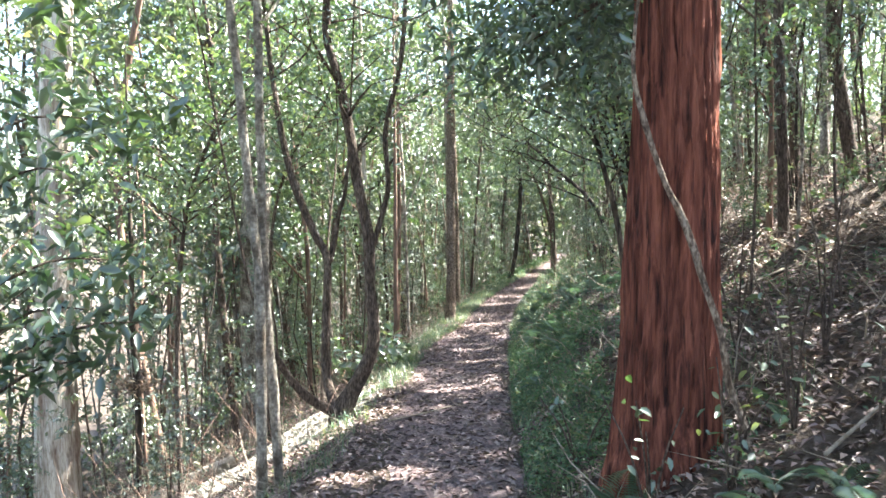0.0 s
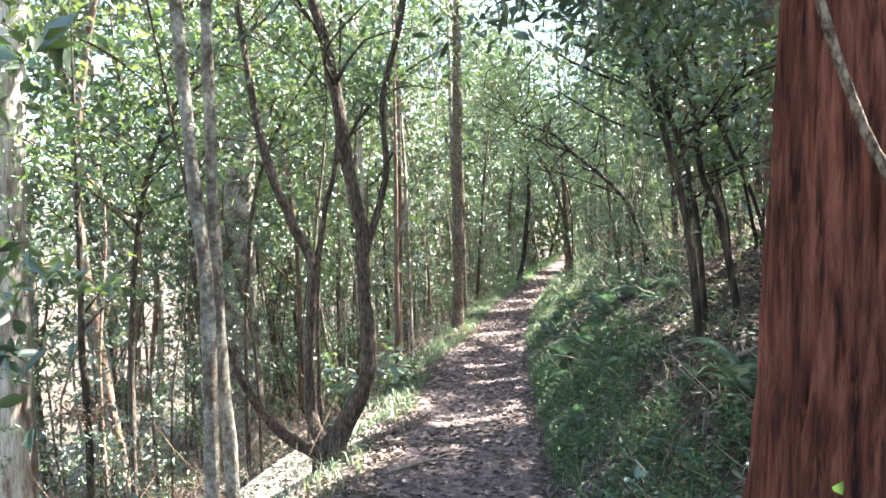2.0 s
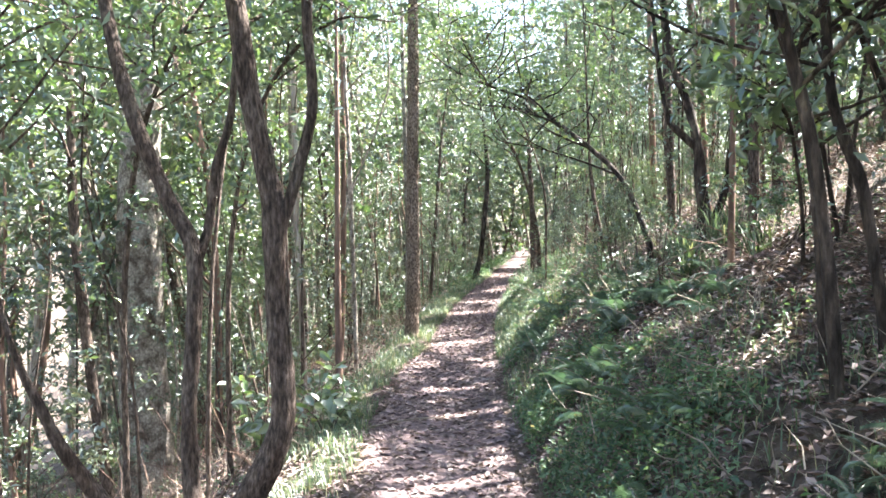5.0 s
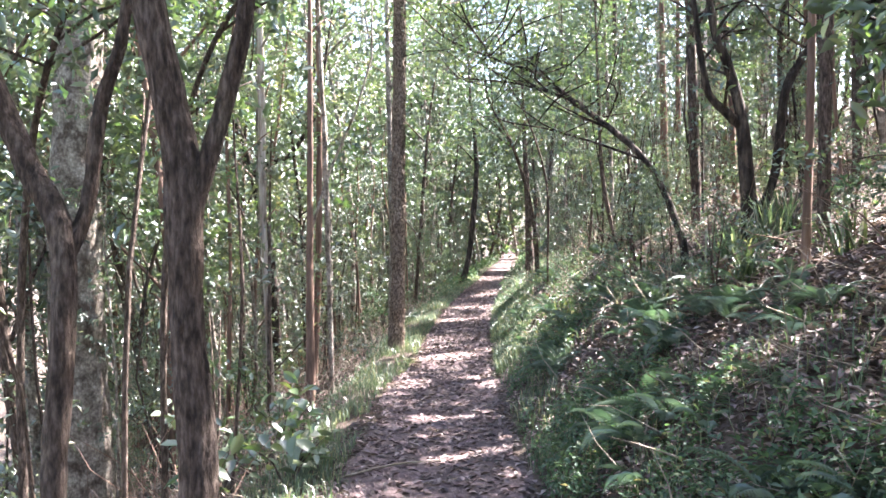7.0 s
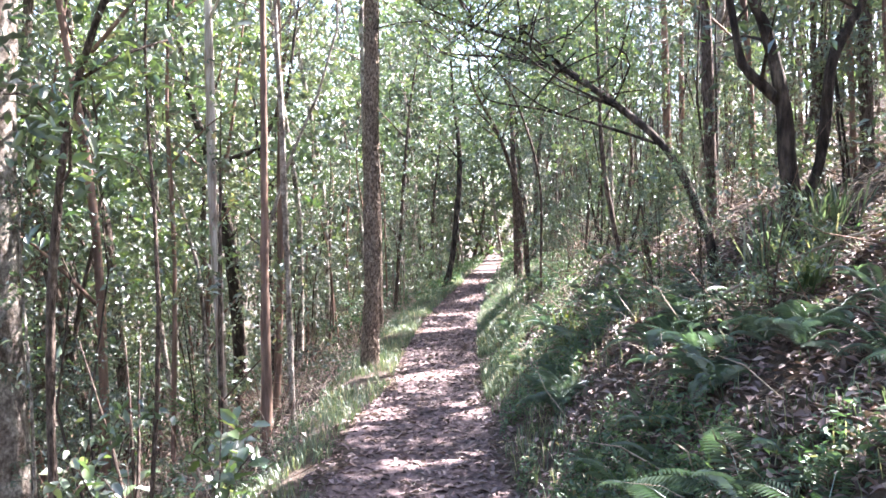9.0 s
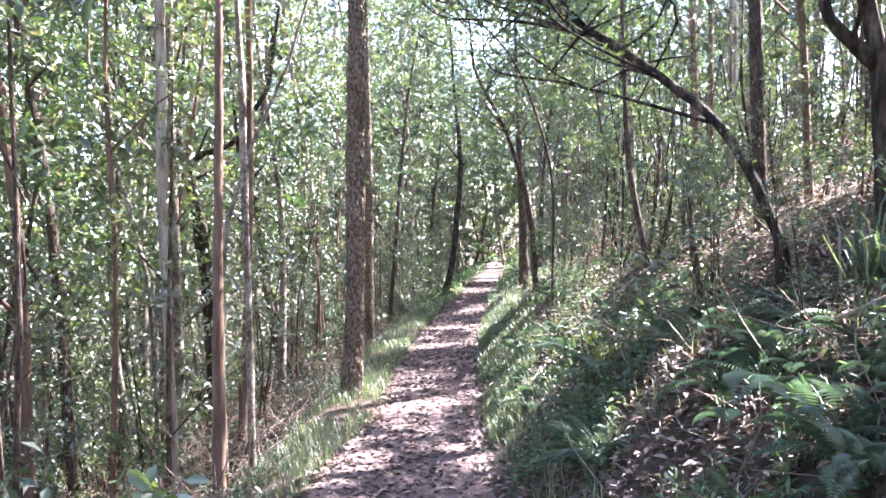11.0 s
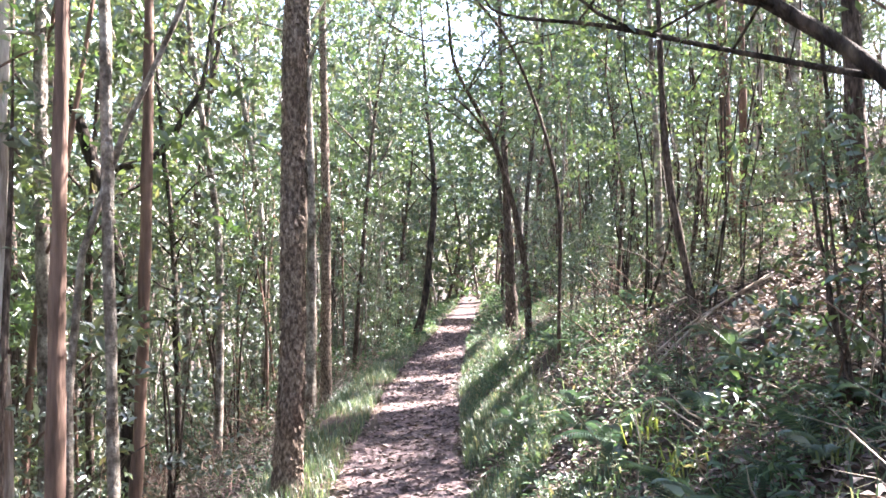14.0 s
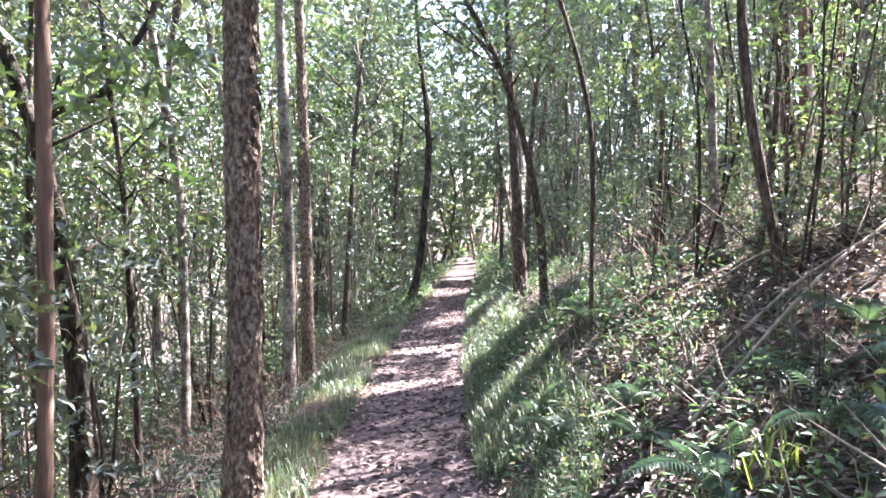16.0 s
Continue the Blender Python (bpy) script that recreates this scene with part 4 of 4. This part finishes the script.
def carve(ob):
    """Leaves a crown's openings free: its leaves in the way of the sun's shafts are left out."""
    for o in ob.children:
        if not o.name.startswith("crown"):
            continue
        n = len(o.data.vertices)
        v = np.empty(n * 3, np.float32)
        o.data.vertices.foreach_get("co", v)
        v = v.reshape(-1, 4, 3)
        m = np.array(ob.matrix_basis)
        mid = v.mean(1) @ m[:3, :3].T + m[:3, 3]
        low = (np.abs(mid[:, 0] - centre(mid[:, 1])) < 1.5) & (mid[:, 2] - trail_z(mid[:, 1]) < 3.3) & (mid[:, 1] < 17)
        keep = ~(sunlit(mid) | low)
        if not keep.all():
            v = v[keep].reshape(-1, 3)
            k = np.arange(len(v) // 4)[:, None] * 4
            o.data = quads_mesh("crown", v, np.concatenate([k + [[0, 1, 2]], k + [[0, 2, 3]]], 0), o.data.materials[0])


def plant(kinds, n, y0, y1, d0, d1, side, gap, group, smin=0.8, smax=1.25):
    """Copies of the kinds on one side of the trail, at least gap apart, clear of the way and of the sunny openings."""
    put = []
    for _ in range(n * 40):
        if len(put) >= n:
            break
        y = rng.uniform(y0, y1)
        d = d0 + (d1 - d0) * rng.random() ** 1.3
        x = float(centre(y)) + side * d
        k, s = kinds[rng.integers(len(kinds))], rng.uniform(smin, smax)
        g = gz(x, y)
        if any((x - a) ** 2 + (y - b) ** 2 < (c + 0.35 * min(k["reach"] * s, 1.2) * (k["low"] < 2)) ** 2 for a, b, c in OPEN):
            continue
        if any((x - a) ** 2 + (y - b) ** 2 < gap * gap for a, b in put):
            continue
        if y < 48 and k["low"] * s < 2.8 and d < 0.75 + k["reach"] * s:
            continue
        put.append((x, y))
        ob = copy_thing(k, pose(x, y, g, rng.normal() * 3, rng.normal() * 3, rng.uniform(0, 360)) @ Matrix.Scale(s, 4))
        tagged(ob, group=group)
        if y < 66:
            carve(ob)


plant(SPREADING, 8, 13, 26, 2.8, 6, -1, 1.8, "spreading trees along the path", 0.9, 1.2)
plant(SPREADING, 16, 26, 52, 1.4, 5, -1, 2.0, "spreading trees along the path", 0.9, 1.2)
plant(SPREADING, 5, 13, 26, 3.0, 6, 1, 1.8, "spreading trees along the path", 0.9, 1.2)
plant(SPREADING, 16, 26, 52, 1.4, 5, 1, 2.0, "spreading trees along the path", 0.9, 1.2)
plant(SPREADING, 6, 14, 28, 5.0, 9, -1, 2.0, "spreading trees along the path", 0.9, 1.3)
plant(SPREADING, 9, -1, 14, 2.6, 7, 1, 1.6, "spreading trees along the path", 0.9, 1.2)
plant(SPREADING, 3, 0, 12, 3.6, 8, -1, 1.6, "spreading trees along the path", 0.9, 1.2)
plant(SPREADING, 8, 3, 14, 2.8, 7, 1, 1.8, "spreading trees along the path", 0.8, 1.1)
# unseen trees behind the start, added only to shade the right side
plant(SPREADING, 5, -8, 0, 2.5, 6, 1, 1.8, "spreading trees along the path", 0.9, 1.2)
# crowns added up the slope to shade the red tree and the bank
plant(SPREADING, 5, 3, 10, 4.0, 9, 1, 1.3, "spreading trees along the path", 0.9, 1.2)
plant(SPREADING, 4, 18, 34, 3.5, 8, 1, 1.6, "spreading trees along the path", 0.8, 1.1)
plant(FINE, 34, 9, 30, 2.4, 7, 1, 0.8, "fine-leaved shrubs above the path", 0.7, 1.1)
plant(FINE, 12, 13, 20, 2.6, 5, 1, 0.7, "fine-leaved shrubs above the path", 0.6, 0.9)
plant(FINE, 30, 11, 24, 1.6, 3.4, 1, 0.45, "low fine-leaved shrubs on the bank", 0.26, 0.42)
plant(FINE, 22, 13, 27, 2.3, 6, 1, 0.6, "fine-leaved shrubs above the path", 0.7, 1.0)
plant(FINE, 10, 5, 9.5, 2.2, 5.5, 1, 0.7, "fine-leaved shrubs above the path", 0.7, 1.1)
plant(FINE, 20, 9, 30, 1.9, 7, -1, 0.8, "fine-leaved shrubs below the path", 0.7, 1.2)
plant(SAPLINGS[:2] + SAPLINGS[3:], 42, 8, 30, 2.0, 9, -1, 0.8, "understory trees below the path")
plant(SAPLINGS, 38, 8, 30, 2.0, 9, 1, 0.9, "understory trees above the path", 0.7, 1.1)
plant(FAR_TREES, 36, 28, 56, 1.9, 12, -1, 1.0, "background trees", 0.8, 1.3)
plant(FAR_TREES, 36, 28, 56, 1.9, 12, 1, 1.0, "background trees", 0.8, 1.3)
plant(FAR_TREES, 24, 26, 50, 1.4, 5, -1, 0.9, "background trees", 0.35, 0.55)
plant(FAR_TREES, 20, 26, 50, 1.4, 5, 1, 0.9, "background trees", 0.35, 0.55)
plant(TALL_WOODS, 28, 16, 46, 7.5, 18, -1, 1.6, "tall trees deep in the woods", 0.9, 1.3)
plant(TALL_WOODS, 6, 33, 50, 1.6, 5, -1, 1.6, "tall trees deep in the woods", 0.8, 1.0)
plant(TALL_WOODS, 6, 33, 50, 1.6, 5, 1, 1.6, "tall trees deep in the woods", 0.8, 1.0)
# added out of view to the left of and behind the start
plant(TALL_WOODS, 5, -10, 2, 9, 18, -1, 2.0, "tall trees deep in the woods", 0.9, 1.3)
plant(TALL_WOODS, 10, 20, 46, 9, 18, 1, 1.8, "tall trees deep in the woods", 0.7, 1.0)
plant(TALL_WOODS, 14, 58, 72, 3, 16, -1, 1.6, "tall trees deep in the woods", 0.9, 1.3)
plant(FAR_TREES, 34, 12, 42, 7, 18, -1, 1.0, "background trees", 0.9, 1.5)
plant(FAR_TREES, 10, 18, 40, 7, 12, 1, 1.0, "background trees", 0.9, 1.3)
plant(FAR_TREES, 24, 8, 42, 8, 16, 1, 1.0, "background trees", 0.8, 1.3)
plant(SHRUBS, 44, 8, 34, 1.6, 8, -1, 0.55, "shrubs below the path", 0.6, 1.1)
plant(SHRUBS[:3], 60, 6, 34, 1.9, 8, 1, 0.6, "shrubs above the path", 0.4, 0.85)
plant(WHIPS, 44, 9, 34, 1.5, 7, -1, 0.5, "thin poles below the path", 0.8, 1.3)
plant(WHIPS, 30, 8, 34, 2.0, 7, 1, 0.5, "thin poles above the path", 0.8, 1.2)
plant(POLES, 6, 0, 32, 4.5, 13, 1, 1.4, "tall trees above the path")
plant(POLES, 30, 6, 55, 4.0, 18, -1, 1.5, "tall trees below the path")
plant(POLES, 16, 8, 55, 4.5, 16, 1, 1.5, "tall trees above the path")
# two rows of unseen trees round the start, added to hold back light
plant(POLES, 8, -14, 4, 3.0, 14, -1, 1.5, "tall trees below the path")
plant(POLES, 10, -14, 4, 3.0, 14, 1, 1.6, "tall trees above the path")
plant(POLES, 12, 32, 56, 1.8, 7, -1, 1.5, "tall trees below the path", 0.6, 0.9)
plant(POLES, 12, 32, 56, 1.8, 7, 1, 1.5, "tall trees above the path", 0.6, 0.9)
plant(END_TREES, 16, 48.5, 58, 0.0, 9, -1, 0.7, "trees at the trail's end", 0.8, 1.4)
plant(END_TREES, 12, 49.5, 59, 0.0, 7, 1, 0.7, "trees at the trail's end", 0.8, 1.4)
plant(FAR_TREES, 16, 30, 48, 1.6, 4, -1, 0.8, "background trees", 0.3, 0.5)
plant(WHIPS, 10, 5, 8.6, 1.8, 4.6, 1, 0.5, "thin poles above the path", 0.7, 1.1)
plant(POLES, 12, 56, 68, 0.0, 22, -1, 1.5, "trees at the trail's end", 0.7, 1.2)
plant(POLES, 12, 56, 68, 0.0, 22, 1, 1.5, "trees at the trail's end", 0.7, 1.2)
plant(END_TREES, 16, 60, 74, 0.0, 18, -1, 1.0, "trees at the trail's end", 1.0, 1.5)
plant(FAR_TREES, 10, 60, 72, 0.0, 9, 1, 1.0, "trees at the trail's end", 1.0, 1.5)
for k in SAPLINGS + SHRUBS + FINE + POLES + WHIPS + FAR_TREES + TALL_WOODS + SPREADING + END_TREES:           # the first of each kind stands in the woods behind the walk
    x, y = rng.uniform(-9, -4), rng.uniform(-16, -8)
    k.matrix_basis = pose(x, y, gz(x, y))


# ---- ferns, tussocks and broad-leaved plants ----
def frond(length, pairs=24):
    """One arching frond: a midrib with leaflets in pairs that shorten towards the tip."""
    v, f = [], []
    gap = length / pairs
    for i in range(pairs):
        t = (i + 1) / (pairs + 0.5)
        x, z = length * t, length * (0.75 * t - 0.75 * t * t)
        w = length * 0.22 * math.sin(math.pi * min(1, 0.12 + 0.9 * t)) + 0.006
        for s in (-1, 1):
            n = len(v)
            v += [(x, s * 0.002, z), (x + 0.20 * w - 0.32 * gap, s * w * 0.5, z + 0.010), (x + 0.42 * w, s * w, z - 0.02), (x + 0.20 * w + 0.32 * gap, s * w * 0.5, z + 0.004)]
            f += [(n, n + 1, n + 2), (n, n + 2, n + 3)]
    v0 = len(v)
    for i in range(9):
        t = i / 8
        x, z = length * t, length * (0.75 * t - 0.75 * t * t) - 0.004
        v += [(x, -0.003 * (1.2 - t), z), (x, 0.003 * (1.2 - t), z)]
    for i in range(8):
        k = v0 + 2 * i
        f.append((k, k + 2, k + 3, k + 1))
    return mesh_of("frond", v, f, FERN)


FRONDS = [frond(0.42), frond(0.55), frond(0.34, 20)]


def fern(x, y, s=1.0):
    ob = thing("fern", (x, y, gz(x, y)), "green fern with arching feathery fronds on the bank", "fern", "ferns on the bank")
    n = rng.integers(6, 10)
    for i in range(n):
        fr = part("frond", FRONDS[rng.integers(3)], ob)
        fr.matrix_basis = pose(0, 0, 0.02, rng.normal() * 8, rng.uniform(-35, 10), 360 * i / n + rng.normal() * 12) @ Matrix.Scale(s * rng.uniform(0.8, 1.15), 4)


for y0, y1, d0, d1, n in ((9.0, 14.5, 0.85, 2.1, 34), (10.2, 13.4, 0.95, 2.4, 26), (2.3, 4.0, 0.9, 2.2, 8), (5.5, 9.0, 0.8, 1.8, 14), (14.5, 20.0, 0.8, 2.6, 16)):
    for _ in range(n):
        y = rng.uniform(y0, y1)
        fern(float(centre(y)) + rng.uniform(d0, d1), y, rng.uniform(0.4, 0.75))


def tussock(x, y, material, height, n, label, width=0.007):
    at = np.column_stack([rng.normal(size=n) * 0.06, rng.normal(size=n) * 0.06, np.zeros(n)])
    ob = thing("grass_tussock", (x, y, gz(x, y)), label, "grass")
    part("tuft", blades("tuft", at, height, material, 0.8, width), ob)


for x, y, h in ((1.95, 13.65, 0.42), (1.80, 13.2, 0.34), (2.05, 14.2, 0.36), (2.2, 12.9, 0.3)):
    tussock(x, y, STRAW, h * 0.5, 34, "tussock of sunlit yellow-green grass on the bank", 0.005)
for x, y, h in ((3.1, 12.3, 0.75), (3.3, 12.1, 0.8), (2.9, 12.0, 0.6), (3.6, 12.3, 0.7), (2.7, 11.2, 0.6), (3.0, 10.4, 0.55), (2.7, 20.5, 0.5), (2.6, 18.5, 0.45)):
    tussock(x, y, GRASS, h * 0.7, 46, "tussock of long arching strap-like grass", 0.008)


def broad_plant(x, y, h, n, label, size=0.15, material=LEAF_LIME, name="broad_leaved_plant", group="broad-leaved plants"):
    base = (x, y, gz(x, y))
    ob = thing(name, base, label, "plant", group)
    tips = []
    for i in range(4):
        a = rng.uniform(0, 6.28)
        q = [(0, 0, -0.05, 0.008), (0.1 * math.cos(a), 0.1 * math.sin(a), h * 0.5, 0.006), (0.25 * math.cos(a), 0.25 * math.sin(a), h * rng.uniform(0.75, 1.05), 0.003)]
        v, f = tube(q, 5, 0.1)
        part("stem", mesh_of("stem", v.tolist(), f, BARK_DARK, True), ob)
        tips += list(curve_points(q, 0.08)[3:, :3])
    c = np.array(tips)[rng.integers(0, len(tips), n)]
    part("foliage", leaves("foliage", c + rng.normal(size=(n, 3)) * 0.07, size, material, 0.25, 0.3, 0.5, oval=True), ob)


for x, y, h in ((-0.95, 12.0, 0.6), (-1.5, 11.8, 0.8), (-1.35, 10.7, 0.6), (-1.9, 12.6, 0.8), (-1.1, 13.0, 0.5), (-0.75, 10.6, 0.35)):
    broad_plant(x, y, h, 46, "low plant with broad pale green leaves")

for x, y, h in ((1.0, 3.72, 0.7), (1.35, 3.62, 0.6), (1.75, 3.8, 0.9), (1.95, 3.4, 0.5), (2.2, 4.4, 1.1), (2.0, 5.2, 0.9), (0.85, 4.9, 0.5), (2.5, 3.2, 0.7)):
    broad_plant(x, y, h, 26, "slender seedling with small dark leaves by the red trunk", 0.06, LEAF, "seedling", "seedlings by the red tree")

# ---- dead wood ----
def dead_branch(name, st, label, category="branch"):
    base = (st[0][0], st[0][1], gz(st[0][0], st[0][1]))
    ob = thing(name, base, label, category)
    limb("wood", [(x, y, gz(x, y) + h, r) for x, y, h, r in st], DEADWOOD, ob, base, 7, 0.12)


dead_branch("fallen_log", [(-4.3, 9.5, 0.08, 0.15), (-3.6, 9.9, 0.12, 0.14), (-2.9, 10.3, 0.10, 0.11)], "rotting brown log lying on the slope", "log")
dead_branch("fallen_log", [(3.0, 19.7, 0.10, 0.07), (3.5, 19.5, 0.12, 0.07), (4.1, 19.4, 0.06, 0.06)], "dark fallen log on the bank", "log")
for st in ([(2.1, 14.9, 0.05, 0.010), (2.9, 15.2, 0.14, 0.009), (3.6, 15.6, 0.10, 0.006)], [(2.2, 15.2, 0.05, 0.008), (3.0, 15.5, 0.10, 0.008), (3.9, 15.5, 0.12, 0.005)],
           [(2.4, 15.9, 0.08, 0.012), (3.2, 16.4, 0.12, 0.009), (4.0, 16.5, 0.06, 0.007)], [(2.2, 11.3, 0.2, 0.010), (2.8, 11.0, 0.25, 0.009), (3.3, 10.6, 0.1, 0.007)],
           [(1.6, 6.4, 0.1, 0.012), (2.3, 6.2, 0.12, 0.010), (2.9, 6.5, 0.08, 0.008)], [(1.7, 3.4, 0.06, 0.010), (2.3, 3.7, 0.10, 0.008), (2.8, 4.2, 0.05, 0.006)],
           [(-0.55, 7.2, 0.03, 0.010), (-0.2, 7.6, 0.03, 0.008), (0.05, 7.9, 0.03, 0.005)], [(-0.4, 10.5, 0.03, 0.009), (-0.05, 10.8, 0.035, 0.007), (0.3, 10.9, 0.03, 0.005)]):
    dead_branch("fallen_branch", st, "thin weathered dead branch lying on the ground")

# ---- litter, grass and low green ----
p = scattered(32000, -0.5, 36, -1.1, 1.1, 1.45)
p = p[p[:, 0] - centre(p[:, 1]) > -left_half(p[:, 1]) - np.where(p[:, 1] < 9, 0.35, 0.12)]
p[:, 2] += 0.02
stuff("trail_litter", leaves("trail_litter", p, 0.070, DEAD, 0.05, 0.85, 0.42, 0.12), "brown dead leaves strewn over the path", "leaf litter")
p = np.vstack([scattered(20000, 0, 22, 0.9, 5.5, 1.1), scattered(10000, 2, 10, 0.75, 3.8), scattered(11000, 8, 17, 0.9, 3.4), scattered(6000, 12, 21, 4.5, 7.5), scattered(12000, 3, 22, -4, -1.0, 1.1), scattered(5000, 4, 10.5, -3.2, -0.7)])
p[:, 2] += 0.03
stuff("slope_litter", leaves("slope_litter", p, 0.068, DEAD, 0.05, 0.7, 0.42, 0.12), "dry brown leaves lying on the slope", "leaf litter")
left_edge = scattered(20000, 8.5, 32, -0.75, 0.0)
left_edge[:, 0] -= left_half(left_edge[:, 1])
left_edge[:, 2] = ground_z(left_edge[:, 0], left_edge[:, 1])
p = np.vstack([scattered(9000, 3, 32, 0.60, 1.15), scattered(20000, 14, 28, 0.58, 1.25), left_edge, scattered(900, 5, 9, -1.3, -0.8), scattered(9000, 4, 26, 0.7, 2.2)])
p = p[wobble(p[:, 0] * 2.1, p[:, 1] * 1.7) > -0.3]
stuff("grass", blades("grass", p, 0.14, GRASS, 0.6, 0.003), "fine green grass along the path's edges", "grass")


# dry leaves in a sun patch's outline, its brightness put into their colour
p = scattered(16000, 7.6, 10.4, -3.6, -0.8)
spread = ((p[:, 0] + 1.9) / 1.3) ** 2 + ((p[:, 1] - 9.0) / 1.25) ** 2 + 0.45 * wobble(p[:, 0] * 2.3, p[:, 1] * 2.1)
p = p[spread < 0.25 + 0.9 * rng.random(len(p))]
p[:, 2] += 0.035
stuff("dry_litter", leaves("dry_litter", p, 0.075, SUN_PALE, 0.05, 0.75, 0.42, 0.10), "dry leaves coloured pale as a patch of sunlight below the path", "leaf litter")

# dense small herbs on the cut bank, thin and patchy on the slope above
p = np.vstack([scattered(30000, 4.6, 13, 0.62, 1.5), scattered(16000, 13, 26, 0.7, 2.0), scattered(15000, 3.4, 26, 1.4, 3.4), scattered(20000, 3, 26, -4.0, -1.0)])
d = p[:, 0] - centre(p[:, 1])
patch = wobble(p[:, 0] * 1.3 + 5, p[:, 1] * 1.1) + 0.5 * wobble(p[:, 0] * 3.7, p[:, 1] * 3.1 + 2)
p = p[(patch > np.where((d > 0) & (d < 1.25) & (p[:, 1] < 8.5), -0.55, np.where((d > 0) & (d < 1.2) & (p[:, 1] < 13), -0.10, np.where(p[:, 1] > 13, -0.15, 0.08)))) & ~bare(p)]
p[:, 2] += rng.random(len(p)) ** 1.5 * 0.20
stuff("ground_cover", leaves("ground_cover", p, 0.045, HERB, 0.05, 0.25, 0.40, 0.08), "low green herbs covering the bank", "ground cover")


# coarser green farther along the trail
p = np.vstack([scattered(5000, 25, 52, 0.55, 2.6), scattered(4500, 25, 52, -2.4, -0.5)])
p[:, 2] += rng.random(len(p)) ** 1.5 * 0.35
stuff("ground_cover", leaves("ground_cover", p, 0.12, HERB, 0.05, 0.2, 0.34, 0.08), "low green plants along the path farther on", "ground cover")


def sticks(name, at, length, material, flat=0.5):
    """Thin dead twigs: three-sided, tapering, lying and leaning at random."""
    n = len(at)
    way = rng.normal(size=(n, 3))
    way[:, 2] = np.abs(way[:, 2]) * (1 - flat) + 0.05
    way = unit(way)
    a = unit(np.cross(way, rng.normal(size=(n, 3))))
    c = np.cross(way, a)
    ln = length * rng.uniform(0.4, 1.4, (n, 1))
    r = 0.004 * rng.uniform(0.5, 1.6, (n, 1))
    bend = at + way * ln * 0.55 + a * ln * 0.10
    tip = at + way * ln
    ring = [a, -0.5 * a + 0.866 * c, -0.5 * a - 0.866 * c]
    v = np.stack([at + r * q for q in ring] + [bend + r * 0.8 * q for q in ring] + [tip], 1).reshape(-1, 3)
    k = np.arange(n)[:, None] * 7
    f = np.concatenate([k + [t] for t in ((0, 1, 4), (0, 4, 3), (1, 2, 5), (1, 5, 4), (2, 0, 3), (2, 3, 5), (3, 4, 6), (4, 5, 6), (5, 3, 6))], 0)
    return quads_mesh(name, v, f, material)


p = np.vstack([scattered(1700, 3, 26, 0.9, 5.0), scattered(6000, 5, 28, -6.0, -1.1)])
p = p[~bare(p)]
stuff("dead_twigs", sticks("dead_twigs", p, 0.5, DEADWOOD, 0.35), "tangle of thin dead twigs on the slopes", "twigs")
p = np.vstack([scattered(1500, 6, 28, -6.0, -1.3), scattered(260, 6, 24, 1.8, 6.0)])
p = p[~bare(p)]
stuff("dry_stalks", sticks("dry_stalks", p, 1.1, BARK_PINK, 0.0), "dry upright brown stalks in the undergrowth", "stalks")
